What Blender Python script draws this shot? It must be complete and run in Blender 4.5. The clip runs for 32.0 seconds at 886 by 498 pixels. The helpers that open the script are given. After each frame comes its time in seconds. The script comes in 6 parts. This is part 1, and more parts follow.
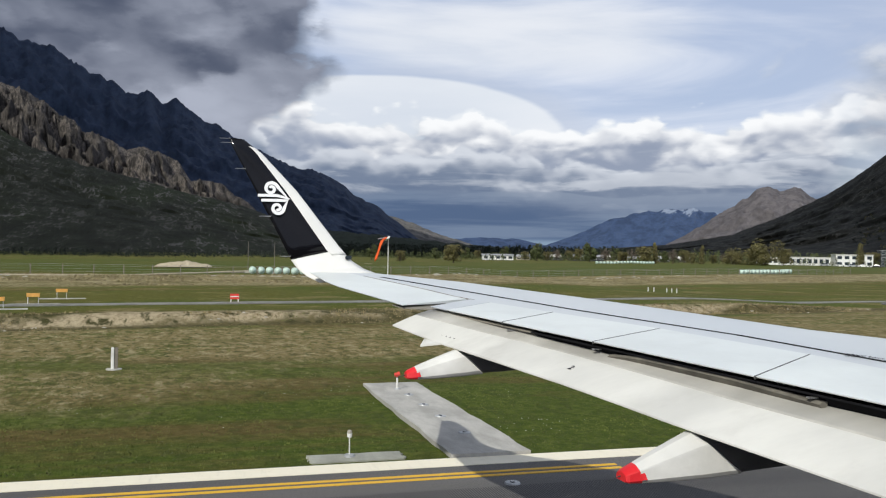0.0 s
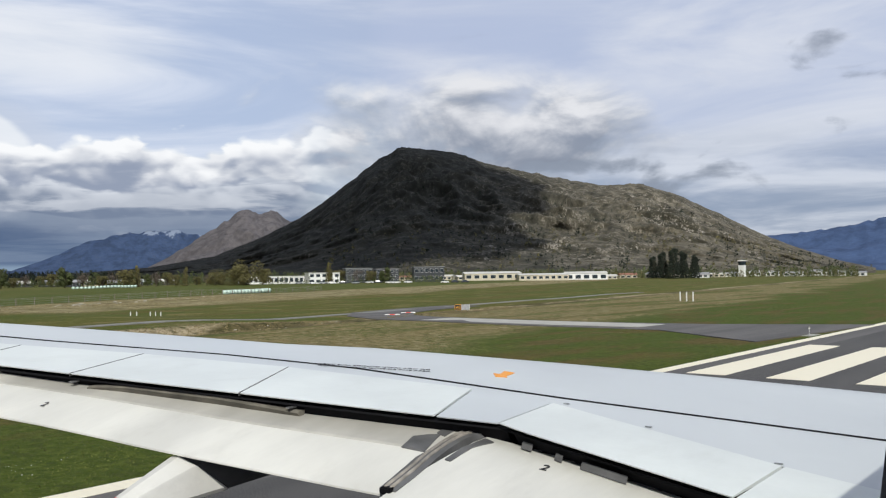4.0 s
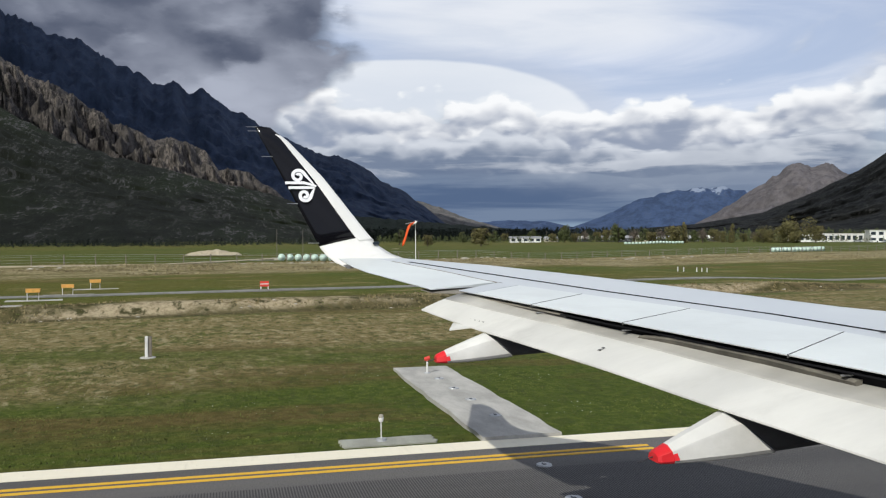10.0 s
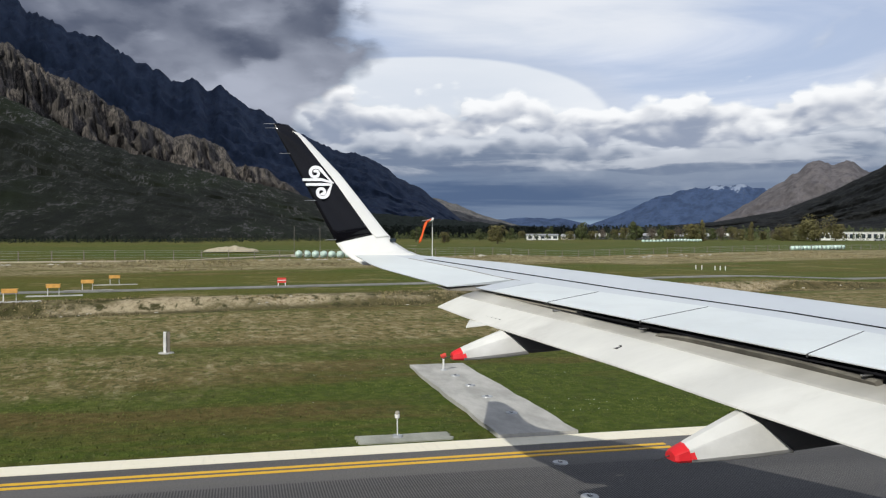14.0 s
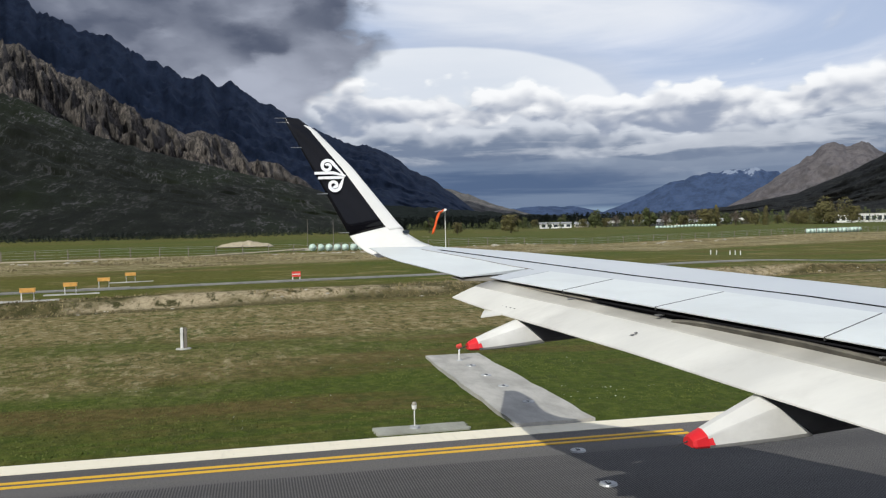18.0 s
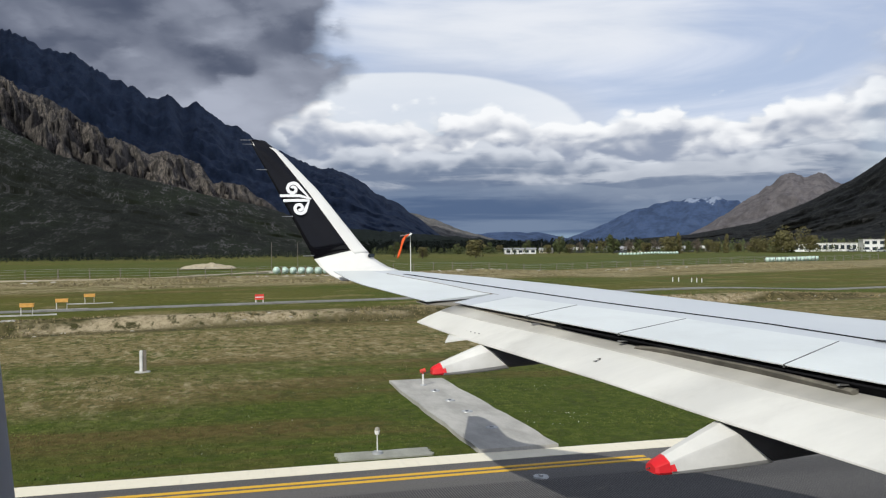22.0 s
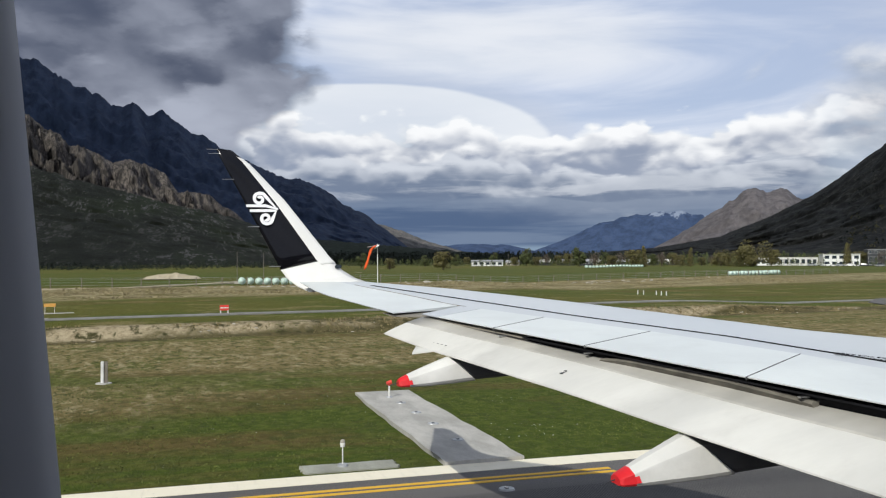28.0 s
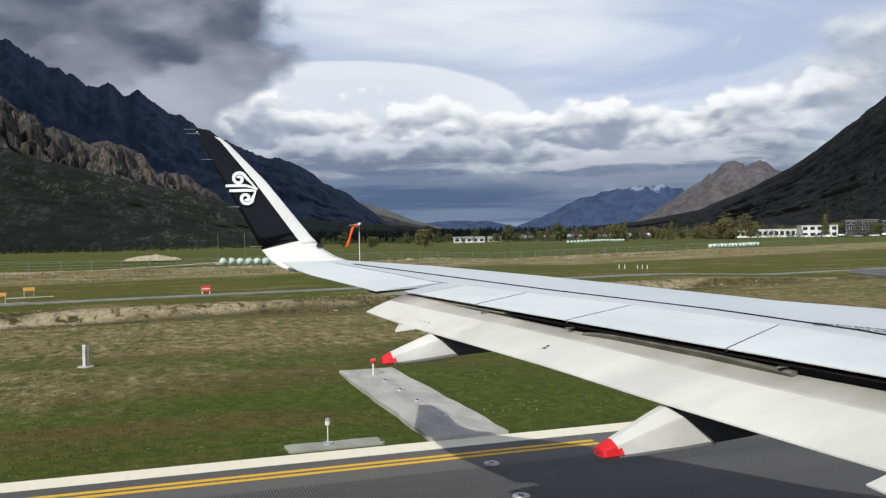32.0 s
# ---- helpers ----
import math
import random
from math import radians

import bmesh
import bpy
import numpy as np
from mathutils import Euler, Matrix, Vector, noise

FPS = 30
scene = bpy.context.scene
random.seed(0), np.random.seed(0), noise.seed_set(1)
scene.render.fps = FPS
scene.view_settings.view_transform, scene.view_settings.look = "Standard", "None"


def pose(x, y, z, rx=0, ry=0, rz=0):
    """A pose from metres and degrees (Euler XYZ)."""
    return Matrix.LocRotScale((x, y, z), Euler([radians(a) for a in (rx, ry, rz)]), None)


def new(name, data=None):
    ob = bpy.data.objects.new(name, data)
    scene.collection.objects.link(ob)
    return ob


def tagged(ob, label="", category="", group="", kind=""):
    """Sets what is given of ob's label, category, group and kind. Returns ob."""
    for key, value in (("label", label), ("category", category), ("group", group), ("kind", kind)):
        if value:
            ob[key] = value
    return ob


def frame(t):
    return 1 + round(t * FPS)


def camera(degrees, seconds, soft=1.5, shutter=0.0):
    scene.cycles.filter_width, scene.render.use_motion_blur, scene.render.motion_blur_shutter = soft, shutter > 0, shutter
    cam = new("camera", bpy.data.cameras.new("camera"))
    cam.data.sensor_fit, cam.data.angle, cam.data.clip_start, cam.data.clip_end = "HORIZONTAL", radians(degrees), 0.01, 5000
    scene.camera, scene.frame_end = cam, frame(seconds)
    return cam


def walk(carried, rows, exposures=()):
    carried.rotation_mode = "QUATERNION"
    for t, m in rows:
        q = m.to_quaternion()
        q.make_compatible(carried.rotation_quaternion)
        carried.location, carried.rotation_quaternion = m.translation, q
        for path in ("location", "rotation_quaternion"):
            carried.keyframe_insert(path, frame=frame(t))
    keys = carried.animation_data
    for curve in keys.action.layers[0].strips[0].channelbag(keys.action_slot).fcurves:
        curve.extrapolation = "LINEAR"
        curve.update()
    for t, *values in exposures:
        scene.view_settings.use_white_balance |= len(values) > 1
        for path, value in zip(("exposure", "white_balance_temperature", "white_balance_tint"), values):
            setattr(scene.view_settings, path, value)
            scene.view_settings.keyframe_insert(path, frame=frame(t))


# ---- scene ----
# Metres, z up. The aircraft's nose points along +y, its port wing along -x; the runway runs along y.
EYE = (0.0, 0.0, 4.6)

# ---------------------------------------------------------------- camera
cam = camera(55.0, 32.0, 1.2)
# seconds, yaw to port from the nose, pitch up, roll
PATH = [
    (0, 73.71, 0.27, -0.90),
    (0.5, 68.78, 0.09, -1.07),
    (1, 59.76, -0.07, -0.28),
    (1.5, 52.58, 0.57, 0.23),
    (2, 46.98, 2.28, 1.05),
    (2.5, 41.12, 2.39, 0.43),
    (4.5, 39.99, 1.66, 0.83),
    (5, 44.52, 1.84, 1.29),
    (5.5, 50.90, 2.05, 1.96),
    (6, 58.03, 2.41, 2.67),
    (6.5, 65.23, 3.52, 2.84),
    (7, 70.23, 3.27, 2.25),
    (7.5, 73.87, 2.18, 1.76),
    (8, 76.24, 2.32, 1.34),
    (8.5, 76.59, 1.30, 1.02),
    (9, 76.22, 0.21, 0.73),
    (9.5, 75.74, -0.44, 0.33),
    (10, 75.55, -0.82, 0.24),
    (10.5, 76.49, -0.73, 0.62),
    (11, 77.15, -0.93, 0.65),
    (11.5, 77.05, -1.05, 0.24),
    (12, 76.83, -1.18, 0.17),
    (12.5, 76.88, -1.03, 0.28),
    (13, 76.74, -0.96, 0.32),
    (13.5, 76.55, -1.08, -0.01),
    (14, 76.68, -1.01, 0.05),
    (14.5, 76.68, -0.99, 0.25),
    (16.5, 77.30, -1.06, 0.69),
    (17, 78.14, -0.64, 1.72),
    (17.5, 78.17, -0.88, 1.54),
    (18, 77.55, -1.63, 1.30),
    (18.5, 76.84, -1.89, 0.88),
    (19, 76.21, -1.55, 0.81),
    (19.5, 75.85, -0.86, 1.06),
    (20, 75.79, -0.47, 1.00),
    (20.5, 75.48, -0.51, 0.83),
    (21, 74.99, -0.23, 0.87),
    (21.5, 74.95, -0.03, 0.79),
    (22, 75.21, -0.02, 0.60),
    (22.5, 75.70, 0.21, 0.54),
    (23, 75.52, 0.06, 0.00),
    (23.5, 74.98, 0.22, -0.27),
    (24, 74.15, 0.08, -0.43),
    (24.5, 73.93, -0.06, -0.34),
    (26.5, 74.38, -0.24, 0.06),
    (27, 73.81, 0.67, -0.56),
    (27.5, 73.36, 0.61, -0.39),
    (28, 73.00, 0.75, 0.20),
    (28.5, 73.14, 0.52, 0.67),
    (29, 73.37, 0.42, 1.10),
    (29.5, 74.09, 0.28, 1.60),
    (30, 74.19, 0.39, 1.67),
    (30.5, 73.70, -0.34, 1.11),
    (31, 72.74, -1.32, 0.61),
    (31.5, 71.61, -1.36, 0.71),
    (32, 71.78, -0.80, 1.10),
]


def seat_shift(t):
    """How far aft and inboard the hand drifts inside the window."""
    times = (20, 22, 23, 24, 26.5, 27, 29, 29.5, 30, 31, 32)
    share = (0.0, 0.5, 0.72, 0.64, 0.5, 1.0, 1.0, 0.85, 0.45, 0.62, 0.4)
    return -0.0082 * float(np.interp(t, times, share))


walk(cam, [(t, pose(EYE[0], EYE[1] + seat_shift(t), EYE[2], 90 + p, r, y)) for t, y, p, r in PATH])

# ---------------------------------------------------------------- sky and sun
SUN_WAY = Vector((-5.75, 6.0, -6.75)).normalized()


class Nodes:
    """A short hand for node trees."""

    def __init__(self, tree):
        self.tree = tree
        tree.nodes.clear()

    def add(self, kind, operation="", data_type="", blend_type="", interpolation_type="", sky_type="", sun_disc=None, feature=""):
        n = self.tree.nodes.new(kind)
        if operation:
            n.operation = operation
        if data_type:
            n.data_type = data_type
        if blend_type:
            n.blend_type = blend_type
        if interpolation_type:
            n.interpolation_type = interpolation_type
        if sky_type:
            n.sky_type = sky_type
        if sun_disc is not None:
            n.sun_disc = sun_disc
        if feature:
            n.feature = feature
        return n

    def link(self, a, b):
        self.tree.links.new(a, b)

    def put(self, socket, v):
        if isinstance(v, bpy.types.NodeSocket):
            self.link(v, socket)
        elif isinstance(v, (tuple, list)) and len(v) == 3 and socket.type == "RGBA":
            socket.default_value = (*v, 1)
        else:
            socket.default_value = v

    def math(self, op, a, b=0.0, c=0.0):
        n = self.add("ShaderNodeMath", operation=op)
        for s, v in zip(n.inputs, (a, b, c)):
            self.put(s, v)
        return n.outputs[0]

    def step(self, v, lo, hi, to0=0.0, to1=1.0):
        n = self.add("ShaderNodeMapRange", interpolation_type="SMOOTHSTEP")
        for s, q in zip(n.inputs[:5], (v, lo, hi, to0, to1)):
            self.put(s, q)
        return n.outputs[0]

    def mix(self, f, a, b, blend="MIX"):
        n = self.add("ShaderNodeMix", data_type="RGBA", blend_type=blend)
        self.put(n.inputs[0], f)
        self.put(n.inputs[6], a)
        self.put(n.inputs[7], b)
        return n.outputs[2]

    def xyz(self, x, y, z=0.0):
        n = self.add("ShaderNodeCombineXYZ")
        for s, v in zip(n.inputs, (x, y, z)):
            self.put(s, v)
        return n.outputs[0]

    def noise(self, vec, scale=1.0, detail=4.0, rough=0.55, distort=0.0):
        n = self.add("ShaderNodeTexNoise")
        if vec is not None:
            self.link(vec, n.inputs["Vector"])
        n.inputs["Scale"].default_value = scale
        n.inputs["Detail"].default_value = detail
        n.inputs["Roughness"].default_value = rough
        n.inputs["Distortion"].default_value = distort
        return n.outputs[0]


def make_sky():
    world = bpy.data.worlds.new("sky")
    scene.world = world
    world.use_nodes = True
    n = Nodes(world.node_tree)
    sky = n.add("ShaderNodeTexSky", sky_type="NISHITA", sun_disc=False)
    sky.sun_elevation = math.asin(-SUN_WAY.z)
    sky.sun_rotation = math.atan2(-SUN_WAY.x, -SUN_WAY.y)
    sep = n.add("ShaderNodeSeparateXYZ")
    n.link(n.add("ShaderNodeTexCoord").outputs["Generated"], sep.inputs[0])
    x, y, z = sep.outputs
    az = n.math("MULTIPLY", n.math("ARCTAN2", n.math("MULTIPLY", x, -1.0), y), 57.2958)
    el = n.math("MULTIPLY", n.math("ARCSINE", z), 57.2958)
    flat = n.xyz(n.math("MULTIPLY", az, 0.10), n.math("MULTIPLY", el, 0.22))
    wisp = n.xyz(n.math("MULTIPLY", az, 0.035), n.math("MULTIPLY", el, 0.16), 7.0)
    puff = n.noise(flat, 1.5, 8.0, 0.56, 0.3)
    streak = n.noise(wisp, 1.2, 6.0, 0.55, 0.6)

    # high thin veil, thickest to port
    veil = n.step(streak, 0.36, 0.66)
    cloud = n.mix(veil, (0.48, 0.565, 0.76), (0.76, 0.81, 0.92))
    cover = n.math("MULTIPLY_ADD", veil, 0.15, 0.80)
    # broad bright sheet
    u = n.math("DIVIDE", n.math("SUBTRACT", az, 70.0), 14.5)
    v = n.math("DIVIDE", n.math("SUBTRACT", el, 14.2), 2.9)
    lens = n.math("SUBTRACT", 1.0, n.math("ADD", n.math("MULTIPLY", u, u), n.math("MULTIPLY", v, v)))
    lens = n.step(n.math("ADD", lens, n.math("MULTIPLY", n.math("SUBTRACT", streak, 0.5), 2.0)), -0.3, 1.1)
    cloud = n.mix(lens, cloud, (0.83, 0.86, 0.92))
    cover = n.math("MAXIMUM", cover, n.math("MULTIPLY", lens, 0.95))
    # thin bright overcast towards the nose, layered grey low down
    ahead = n.step(az, 54.0, 42.0)
    thin = n.mix(n.step(streak, 0.34, 0.66), (0.47, 0.54, 0.72), (0.70, 0.735, 0.82))
    cloud = n.mix(n.math("MULTIPLY", ahead, 0.9), cloud, thin)
    cover = n.math("MAXIMUM", cover, n.math("MULTIPLY", ahead, 0.95))
    layer = n.noise(n.xyz(n.math("MULTIPLY", az, 0.05), n.math("MULTIPLY", el, 0.30), 17.0), 1.6, 6.0, 0.55, 0.3)
    cloud = n.mix(n.math("MULTIPLY", n.math("MULTIPLY", ahead, n.step(el, 11.0, 4.0)), 0.9), cloud, n.mix(n.step(layer, 0.36, 0.66), (0.26, 0.325, 0.45), (0.66, 0.70, 0.78)))
    # heaped cloud over the near hill
    heap = n.noise(n.xyz(n.math("MULTIPLY", az, 0.085), n.math("MULTIPLY", el, 0.16), 3.0), 1.6, 7.0, 0.52, 0.35)
    heap2 = n.noise(n.xyz(n.math("MULTIPLY", az, 0.085), n.math("MULTIPLY_ADD", el, 0.16, 0.13), 3.0), 1.6, 7.0, 0.52, 0.35)
    u = n.math("DIVIDE", n.math("SUBTRACT", az, 37.0), 15.0)
    v = n.math("DIVIDE", n.math("SUBTRACT", el, 9.6), 5.0)
    hilly = n.math("SUBTRACT", 1.0, n.math("ADD", n.math("MULTIPLY", u, u), n.math("MULTIPLY", v, v)))
    hilly = n.step(n.math("ADD", hilly, n.math("MULTIPLY", n.math("SUBTRACT", heap, 0.5), 3.4)), 0.0, 0.9)
    shade = n.math("ADD", n.math("MULTIPLY", n.math("SUBTRACT", heap, heap2), 3.2), n.step(el, 7.0, 13.5, 0.25, 0.72))
    cloud = n.mix(n.math("MULTIPLY", hilly, 0.92), cloud, n.mix(n.step(shade, 0.0, 1.0), (0.25, 0.29, 0.37), (0.80, 0.81, 0.84)))
    cover = n.math("MAXIMUM", cover, hilly)
    # torn grey scraps of cloud towards the nose
    broken = n.noise(n.xyz(n.math("MULTIPLY", az, 0.10), n.math("MULTIPLY", el, 0.21), 5.0), 1.5, 6.0, 0.50, 0.25)
    far = n.math("MULTIPLY", n.step(broken, 0.585, 0.70), n.step(az, 40.0, 32.0))
    cloud = n.mix(n.math("MULTIPLY", far, 0.85), cloud, (0.25, 0.285, 0.36))
    # crisp lens cloud standing over the valley
    u = n.math("DIVIDE", n.math("SUBTRACT", az, 77.5), 11.9)
    v = n.math("DIVIDE", n.math("SUBTRACT", el, 7.8), 4.05)
    disc = n.math("SUBTRACT", 1.0, n.math("ADD", n.math("MULTIPLY", u, u), n.math("MULTIPLY", v, v)))
    disc = n.math("MULTIPLY_ADD", n.math("SUBTRACT", streak, 0.5), 0.3, disc)
    right = n.step(az, 84.0, 75.0)
    cloud = n.mix(n.math("MULTIPLY", right, n.step(disc, -0.6, 0.0, 0.0, 0.6)), cloud, (0.585, 0.635, 0.755))
    cloud = n.mix(n.step(disc, -0.02, 0.10, 0.0, 0.95), cloud, n.mix(n.step(disc, 0.1, 1.0), (0.87, 0.895, 0.94), (0.76, 0.80, 0.875)))
    # cumulus bank along the valley: bright heads above, grey bases below
    warp = n.math("MULTIPLY_ADD", n.noise(flat, 2.6, 5.0, 0.55), 0.5, -0.25)

    def puffs(lift, seed, sx, sy):
        q = n.xyz(n.math("MULTIPLY_ADD", az, sx, warp), n.math("MULTIPLY_ADD", n.math("ADD", el, lift), sy, warp), seed)
        total = None
        for sc, weight in ((1.0, 0.58), (2.3, 0.28), (5.1, 0.14)):
            cell = n.add("ShaderNodeTexVoronoi", feature="SMOOTH_F1")
            n.link(q, cell.inputs["Vector"])
            cell.inputs["Scale"].default_value = sc
            cell.inputs["Smoothness"].default_value = 0.35
            d = n.math("MULTIPLY", cell.outputs["Distance"], weight)
            total = d if total is None else n.math("ADD", total, d)
        return n.math("SUBTRACT", 1.0, total)

    for height, seed, bright, dark_part, lo_el, hi_el in ((9.3, 1.0, (0.95, 0.965, 0.985), (0.30, 0.35, 0.46), 5.0, 9.9), (6.6, 14.3, (0.66, 0.70, 0.77), (0.19, 0.24, 0.34), 3.4, 8.6)):
        body = puffs(0.0, seed, 0.20, 0.34)
        above = puffs(0.75, seed, 0.20, 0.34)
        fine = n.noise(n.xyz(n.math("MULTIPLY", az, 0.3), n.math("MULTIPLY", el, 0.6), seed), 1.6, 4.0, 0.5)
        swell = n.noise(n.xyz(n.math("MULTIPLY", az, 0.09), seed, seed), 1.0, 2.0)
        top = n.math("MULTIPLY_ADD", n.math("SUBTRACT", swell, 0.5), 3.4, height)
        top = n.math("ADD", top, n.step(az, 84.0, 96.0, 0.0, 3.0))
        depth = n.math("SUBTRACT", n.math("MULTIPLY_ADD", n.math("SUBTRACT", body, 0.55), 4.4, top), el)
        depth = n.math("MULTIPLY_ADD", n.math("SUBTRACT", fine, 0.5), 0.7, depth)
        bank = n.math("MULTIPLY", n.step(depth, 0.0, 0.55), n.math("MULTIPLY", n.step(az, 43.0, 50.0), n.math("MAXIMUM", n.step(el, 11.4, 10.4), n.step(az, 82.0, 88.0))))
        relief = n.math("MULTIPLY", n.math("SUBTRACT", body, above), 1.9)
        lit = n.math("ADD", n.math("ADD", relief, n.step(el, lo_el, hi_el, -0.05, 0.70)), n.math("MULTIPLY_ADD", fine, 0.5, -0.15))
        lit = n.math("ADD", lit, n.step(az, 76.0, 86.0, 0.0, -0.18))
        lit = n.math("ADD", lit, n.step(depth, 1.6, 0.2, 0.0, 0.35))
        cloud = n.mix(bank, cloud, n.mix(n.step(lit, 0.0, 1.0), dark_part, bright))
        cover = n.math("MAXIMUM", cover, bank)
    # rain-blue gloom low in the valley, with a pale gap under it
    low = n.math("MULTIPLY_ADD", n.math("SUBTRACT", puff, 0.5), 3.0, el)
    for seed, tone in ((9.0, (0.58, 0.62, 0.69)), (23.0, (0.27, 0.325, 0.425))):
        band = n.noise(n.xyz(n.math("MULTIPLY", az, 0.055), n.math("MULTIPLY", el, 0.42), seed), 1.6, 7.0, 0.55, 0.3)
        zone = n.math("MULTIPLY", n.math("MULTIPLY", n.step(el, 7.6, 5.6), n.step(band, 0.50, 0.60, 0.0, 0.7)), n.step(az, 43.0, 52.0))
        cloud = n.mix(zone, cloud, tone)
    cloud = n.mix(n.math("MULTIPLY", n.step(az, 40.0, 52.0), n.step(n.math("SUBTRACT", low, n.step(az, 63.0, 71.0, 0.0, 1.3)), 4.3, 1.5)), cloud, n.mix(n.step(n.noise(n.xyz(n.math("MULTIPLY", az, 0.05), n.math("MULTIPLY", el, 0.7), 31.0), 1.4, 5.0, 0.55, 0.3), 0.38, 0.62), (0.092, 0.142, 0.250), (0.175, 0.235, 0.345)))
    cloud = n.mix(n.step(el, 1.15, 0.75), cloud, (0.24, 0.33, 0.45))
    # heavy dark cloud over the range to port, heaped into lobes
    edge = n.math("ADD", n.step(el, 11.5, 6.0, 81.2, 87.0), n.step(el, 15.4, 20.0, 0.0, 2.0))

    heavy = puffs(0.0, 5.5, 0.10, 0.17)
    higher = puffs(1.5, 5.5, 0.10, 0.17)
    small = n.noise(n.xyz(n.math("MULTIPLY", az, 0.3), n.math("MULTIPLY", el, 0.45), 2.0), 1.2, 5.0, 0.55)
    dark = n.math("ADD", n.math("SUBTRACT", az, edge), n.math("MULTIPLY_ADD", n.math("SUBTRACT", heavy, 0.55), 7.0, n.math("MULTIPLY_ADD", small, 1.1, -0.55)))
    relief = n.math("MULTIPLY", n.math("SUBTRACT", heavy, higher), 1.5)
    glow = n.noise(n.xyz(n.math("MULTIPLY", az, 0.06), n.math("MULTIPLY", el, 0.12), 11.0), 1.0, 3.0, 0.5)
    glow = n.math("ADD", glow, n.step(az, 88.0, 102.0, 0.0, -0.22))
    tone = n.math("ADD", n.math("ADD", relief, n.math("MULTIPLY_ADD", glow, 1.5, -0.36)), n.math("MULTIPLY_ADD", small, 0.22, -0.11))
    grey = n.mix(n.step(tone, -0.2, 1.05), (0.082, 0.100, 0.152), (0.42, 0.455, 0.55))
    dark = n.step(dark, 0.0, 1.7)
    cloud = n.mix(dark, cloud, grey)
    cover = n.math("MAXIMUM", cover, dark)

    clear = n.add("ShaderNodeBackground")
    n.link(sky.outputs[0], clear.inputs[0])
    clear.inputs[1].default_value = 0.10
    clouds = n.add("ShaderNodeBackground")
    n.link(cloud, clouds.inputs[0])
    clouds.inputs[1].default_value = 1.0
    both = n.add("ShaderNodeMixShader")
    n.link(cover, both.inputs[0])
    n.link(clear.outputs[0], both.inputs[1])
    n.link(clouds.outputs[0], both.inputs[2])
    n.link(both.outputs[0], n.add("ShaderNodeOutputWorld").inputs[0])


make_sky()
sun = new("sun", bpy.data.lights.new("sun", "SUN"))
sun.data.energy, sun.data.angle, sun.data.color = 3.6, radians(0.53), (0.965, 0.95, 0.87)
sun.matrix_world = Matrix.Translation((30, -30, 60)) @ SUN_WAY.to_track_quat("-Z", "Y").to_matrix().to_4x4()
scene.view_settings.exposure = 0.0

# ---------------------------------------------------------------- materials


def material(name, rough=0.6, metal=0.0):
    m = bpy.data.materials.new(name)
    m.use_nodes = True
    n = Nodes(m.node_tree)
    b = n.add("ShaderNodeBsdfPrincipled")
    b.inputs["Roughness"].default_value = rough
    b.inputs["Metallic"].default_value = metal
    n.link(b.outputs[0], n.add("ShaderNodeOutputMaterial").inputs[0])
    return m, n, b


def place(n, sx=1.0, sy=1.0, sz=1.0):
    """World place, stretched."""
    g = n.add("ShaderNodeNewGeometry")
    k = n.add("ShaderNodeVectorMath", operation="MULTIPLY")
    n.link(g.outputs["Position"], k.inputs[0])
    k.inputs[1].default_value = (sx, sy, sz)
    return k.outputs[0]


def bump(n, b, height, strength=0.3, dist=0.02):
    k = n.add("ShaderNodeBump")
    k.inputs["Strength"].default_value = strength
    k.inputs["Distance"].default_value = dist
    n.link(height, k.inputs["Height"])
    n.link(k.outputs[0], b.inputs["Normal"])


def paint(name, colour, rough=0.45, metal=0.0, vary=0.08, scale=1.0, stretch=(1, 1, 1), grime=0.0, fine=0.04):
    """Painted or plain surface with broad stains and a fine grain."""
    m, n, b = material(name, rough, metal)
    dark = tuple(c * (1 - 2.2 * vary) for c in colour)
    lite = tuple(min(1.0, c * (1 + vary)) for c in colour)
    p = place(n, *stretch)
    f = n.step(n.noise(p, scale, 5.0, 0.6), 0.3, 0.7)
    col = n.mix(f, dark, lite)
    g = n.noise(p, scale * 22, 3.0)
    col = n.mix(n.step(g, 0.35, 0.75, 0.0, fine), col, tuple(c * 0.6 for c in colour))
    if grime:
        s = n.noise(place(n, 1.1, 0.5, 1.0), 1.3, 6.0, 0.65)
        col = n.mix(n.step(s, 0.50, 0.75, 0.0, grime), col, (0.16, 0.14, 0.12))
    n.link(col, b.inputs["Base Color"])
    n.put(b.inputs["Roughness"], n.step(f, 0.3, 0.7, rough * 0.9, min(1.0, rough * 1.1)))
    return m


WING_GREY = paint("wing_grey", (0.56, 0.59, 0.61), 0.34, 0.0, 0.04, 0.35, (1, 1, 1), 0.0, 0.0)
PANEL_WHITE = paint("panel_white", (0.71, 0.745, 0.735), 0.42, 0.0, 0.04, 0.7, (1, 1, 1), 0.10)
FLAP_CREAM = paint("flap_cream", (0.66, 0.65, 0.61), 0.45, 0.0, 0.06, 0.9, (1.6, 0.4, 1), 0.22)
COVE_BROWN = paint("cove_brown", (0.235, 0.215, 0.180), 0.8, 0.0, 0.15, 3.0)
STRIP_BROWN = paint("strip_brown", (0.150, 0.138, 0.115), 0.8, 0.0, 0.2, 4.0)
# beige stands for dirt and for the weaker sun on the flatter nose
FLAP_NOSE = paint("flap_nose", (0.47, 0.455, 0.42), 0.5, 0.0, 0.10, 1.1, (1.2, 0.5, 1), 0.15)
FAIRING_WHITE = paint("fairing_white", (0.70, 0.69, 0.66), 0.5, 0.0, 0.06, 1.5, (1, 1, 1), 0.25)
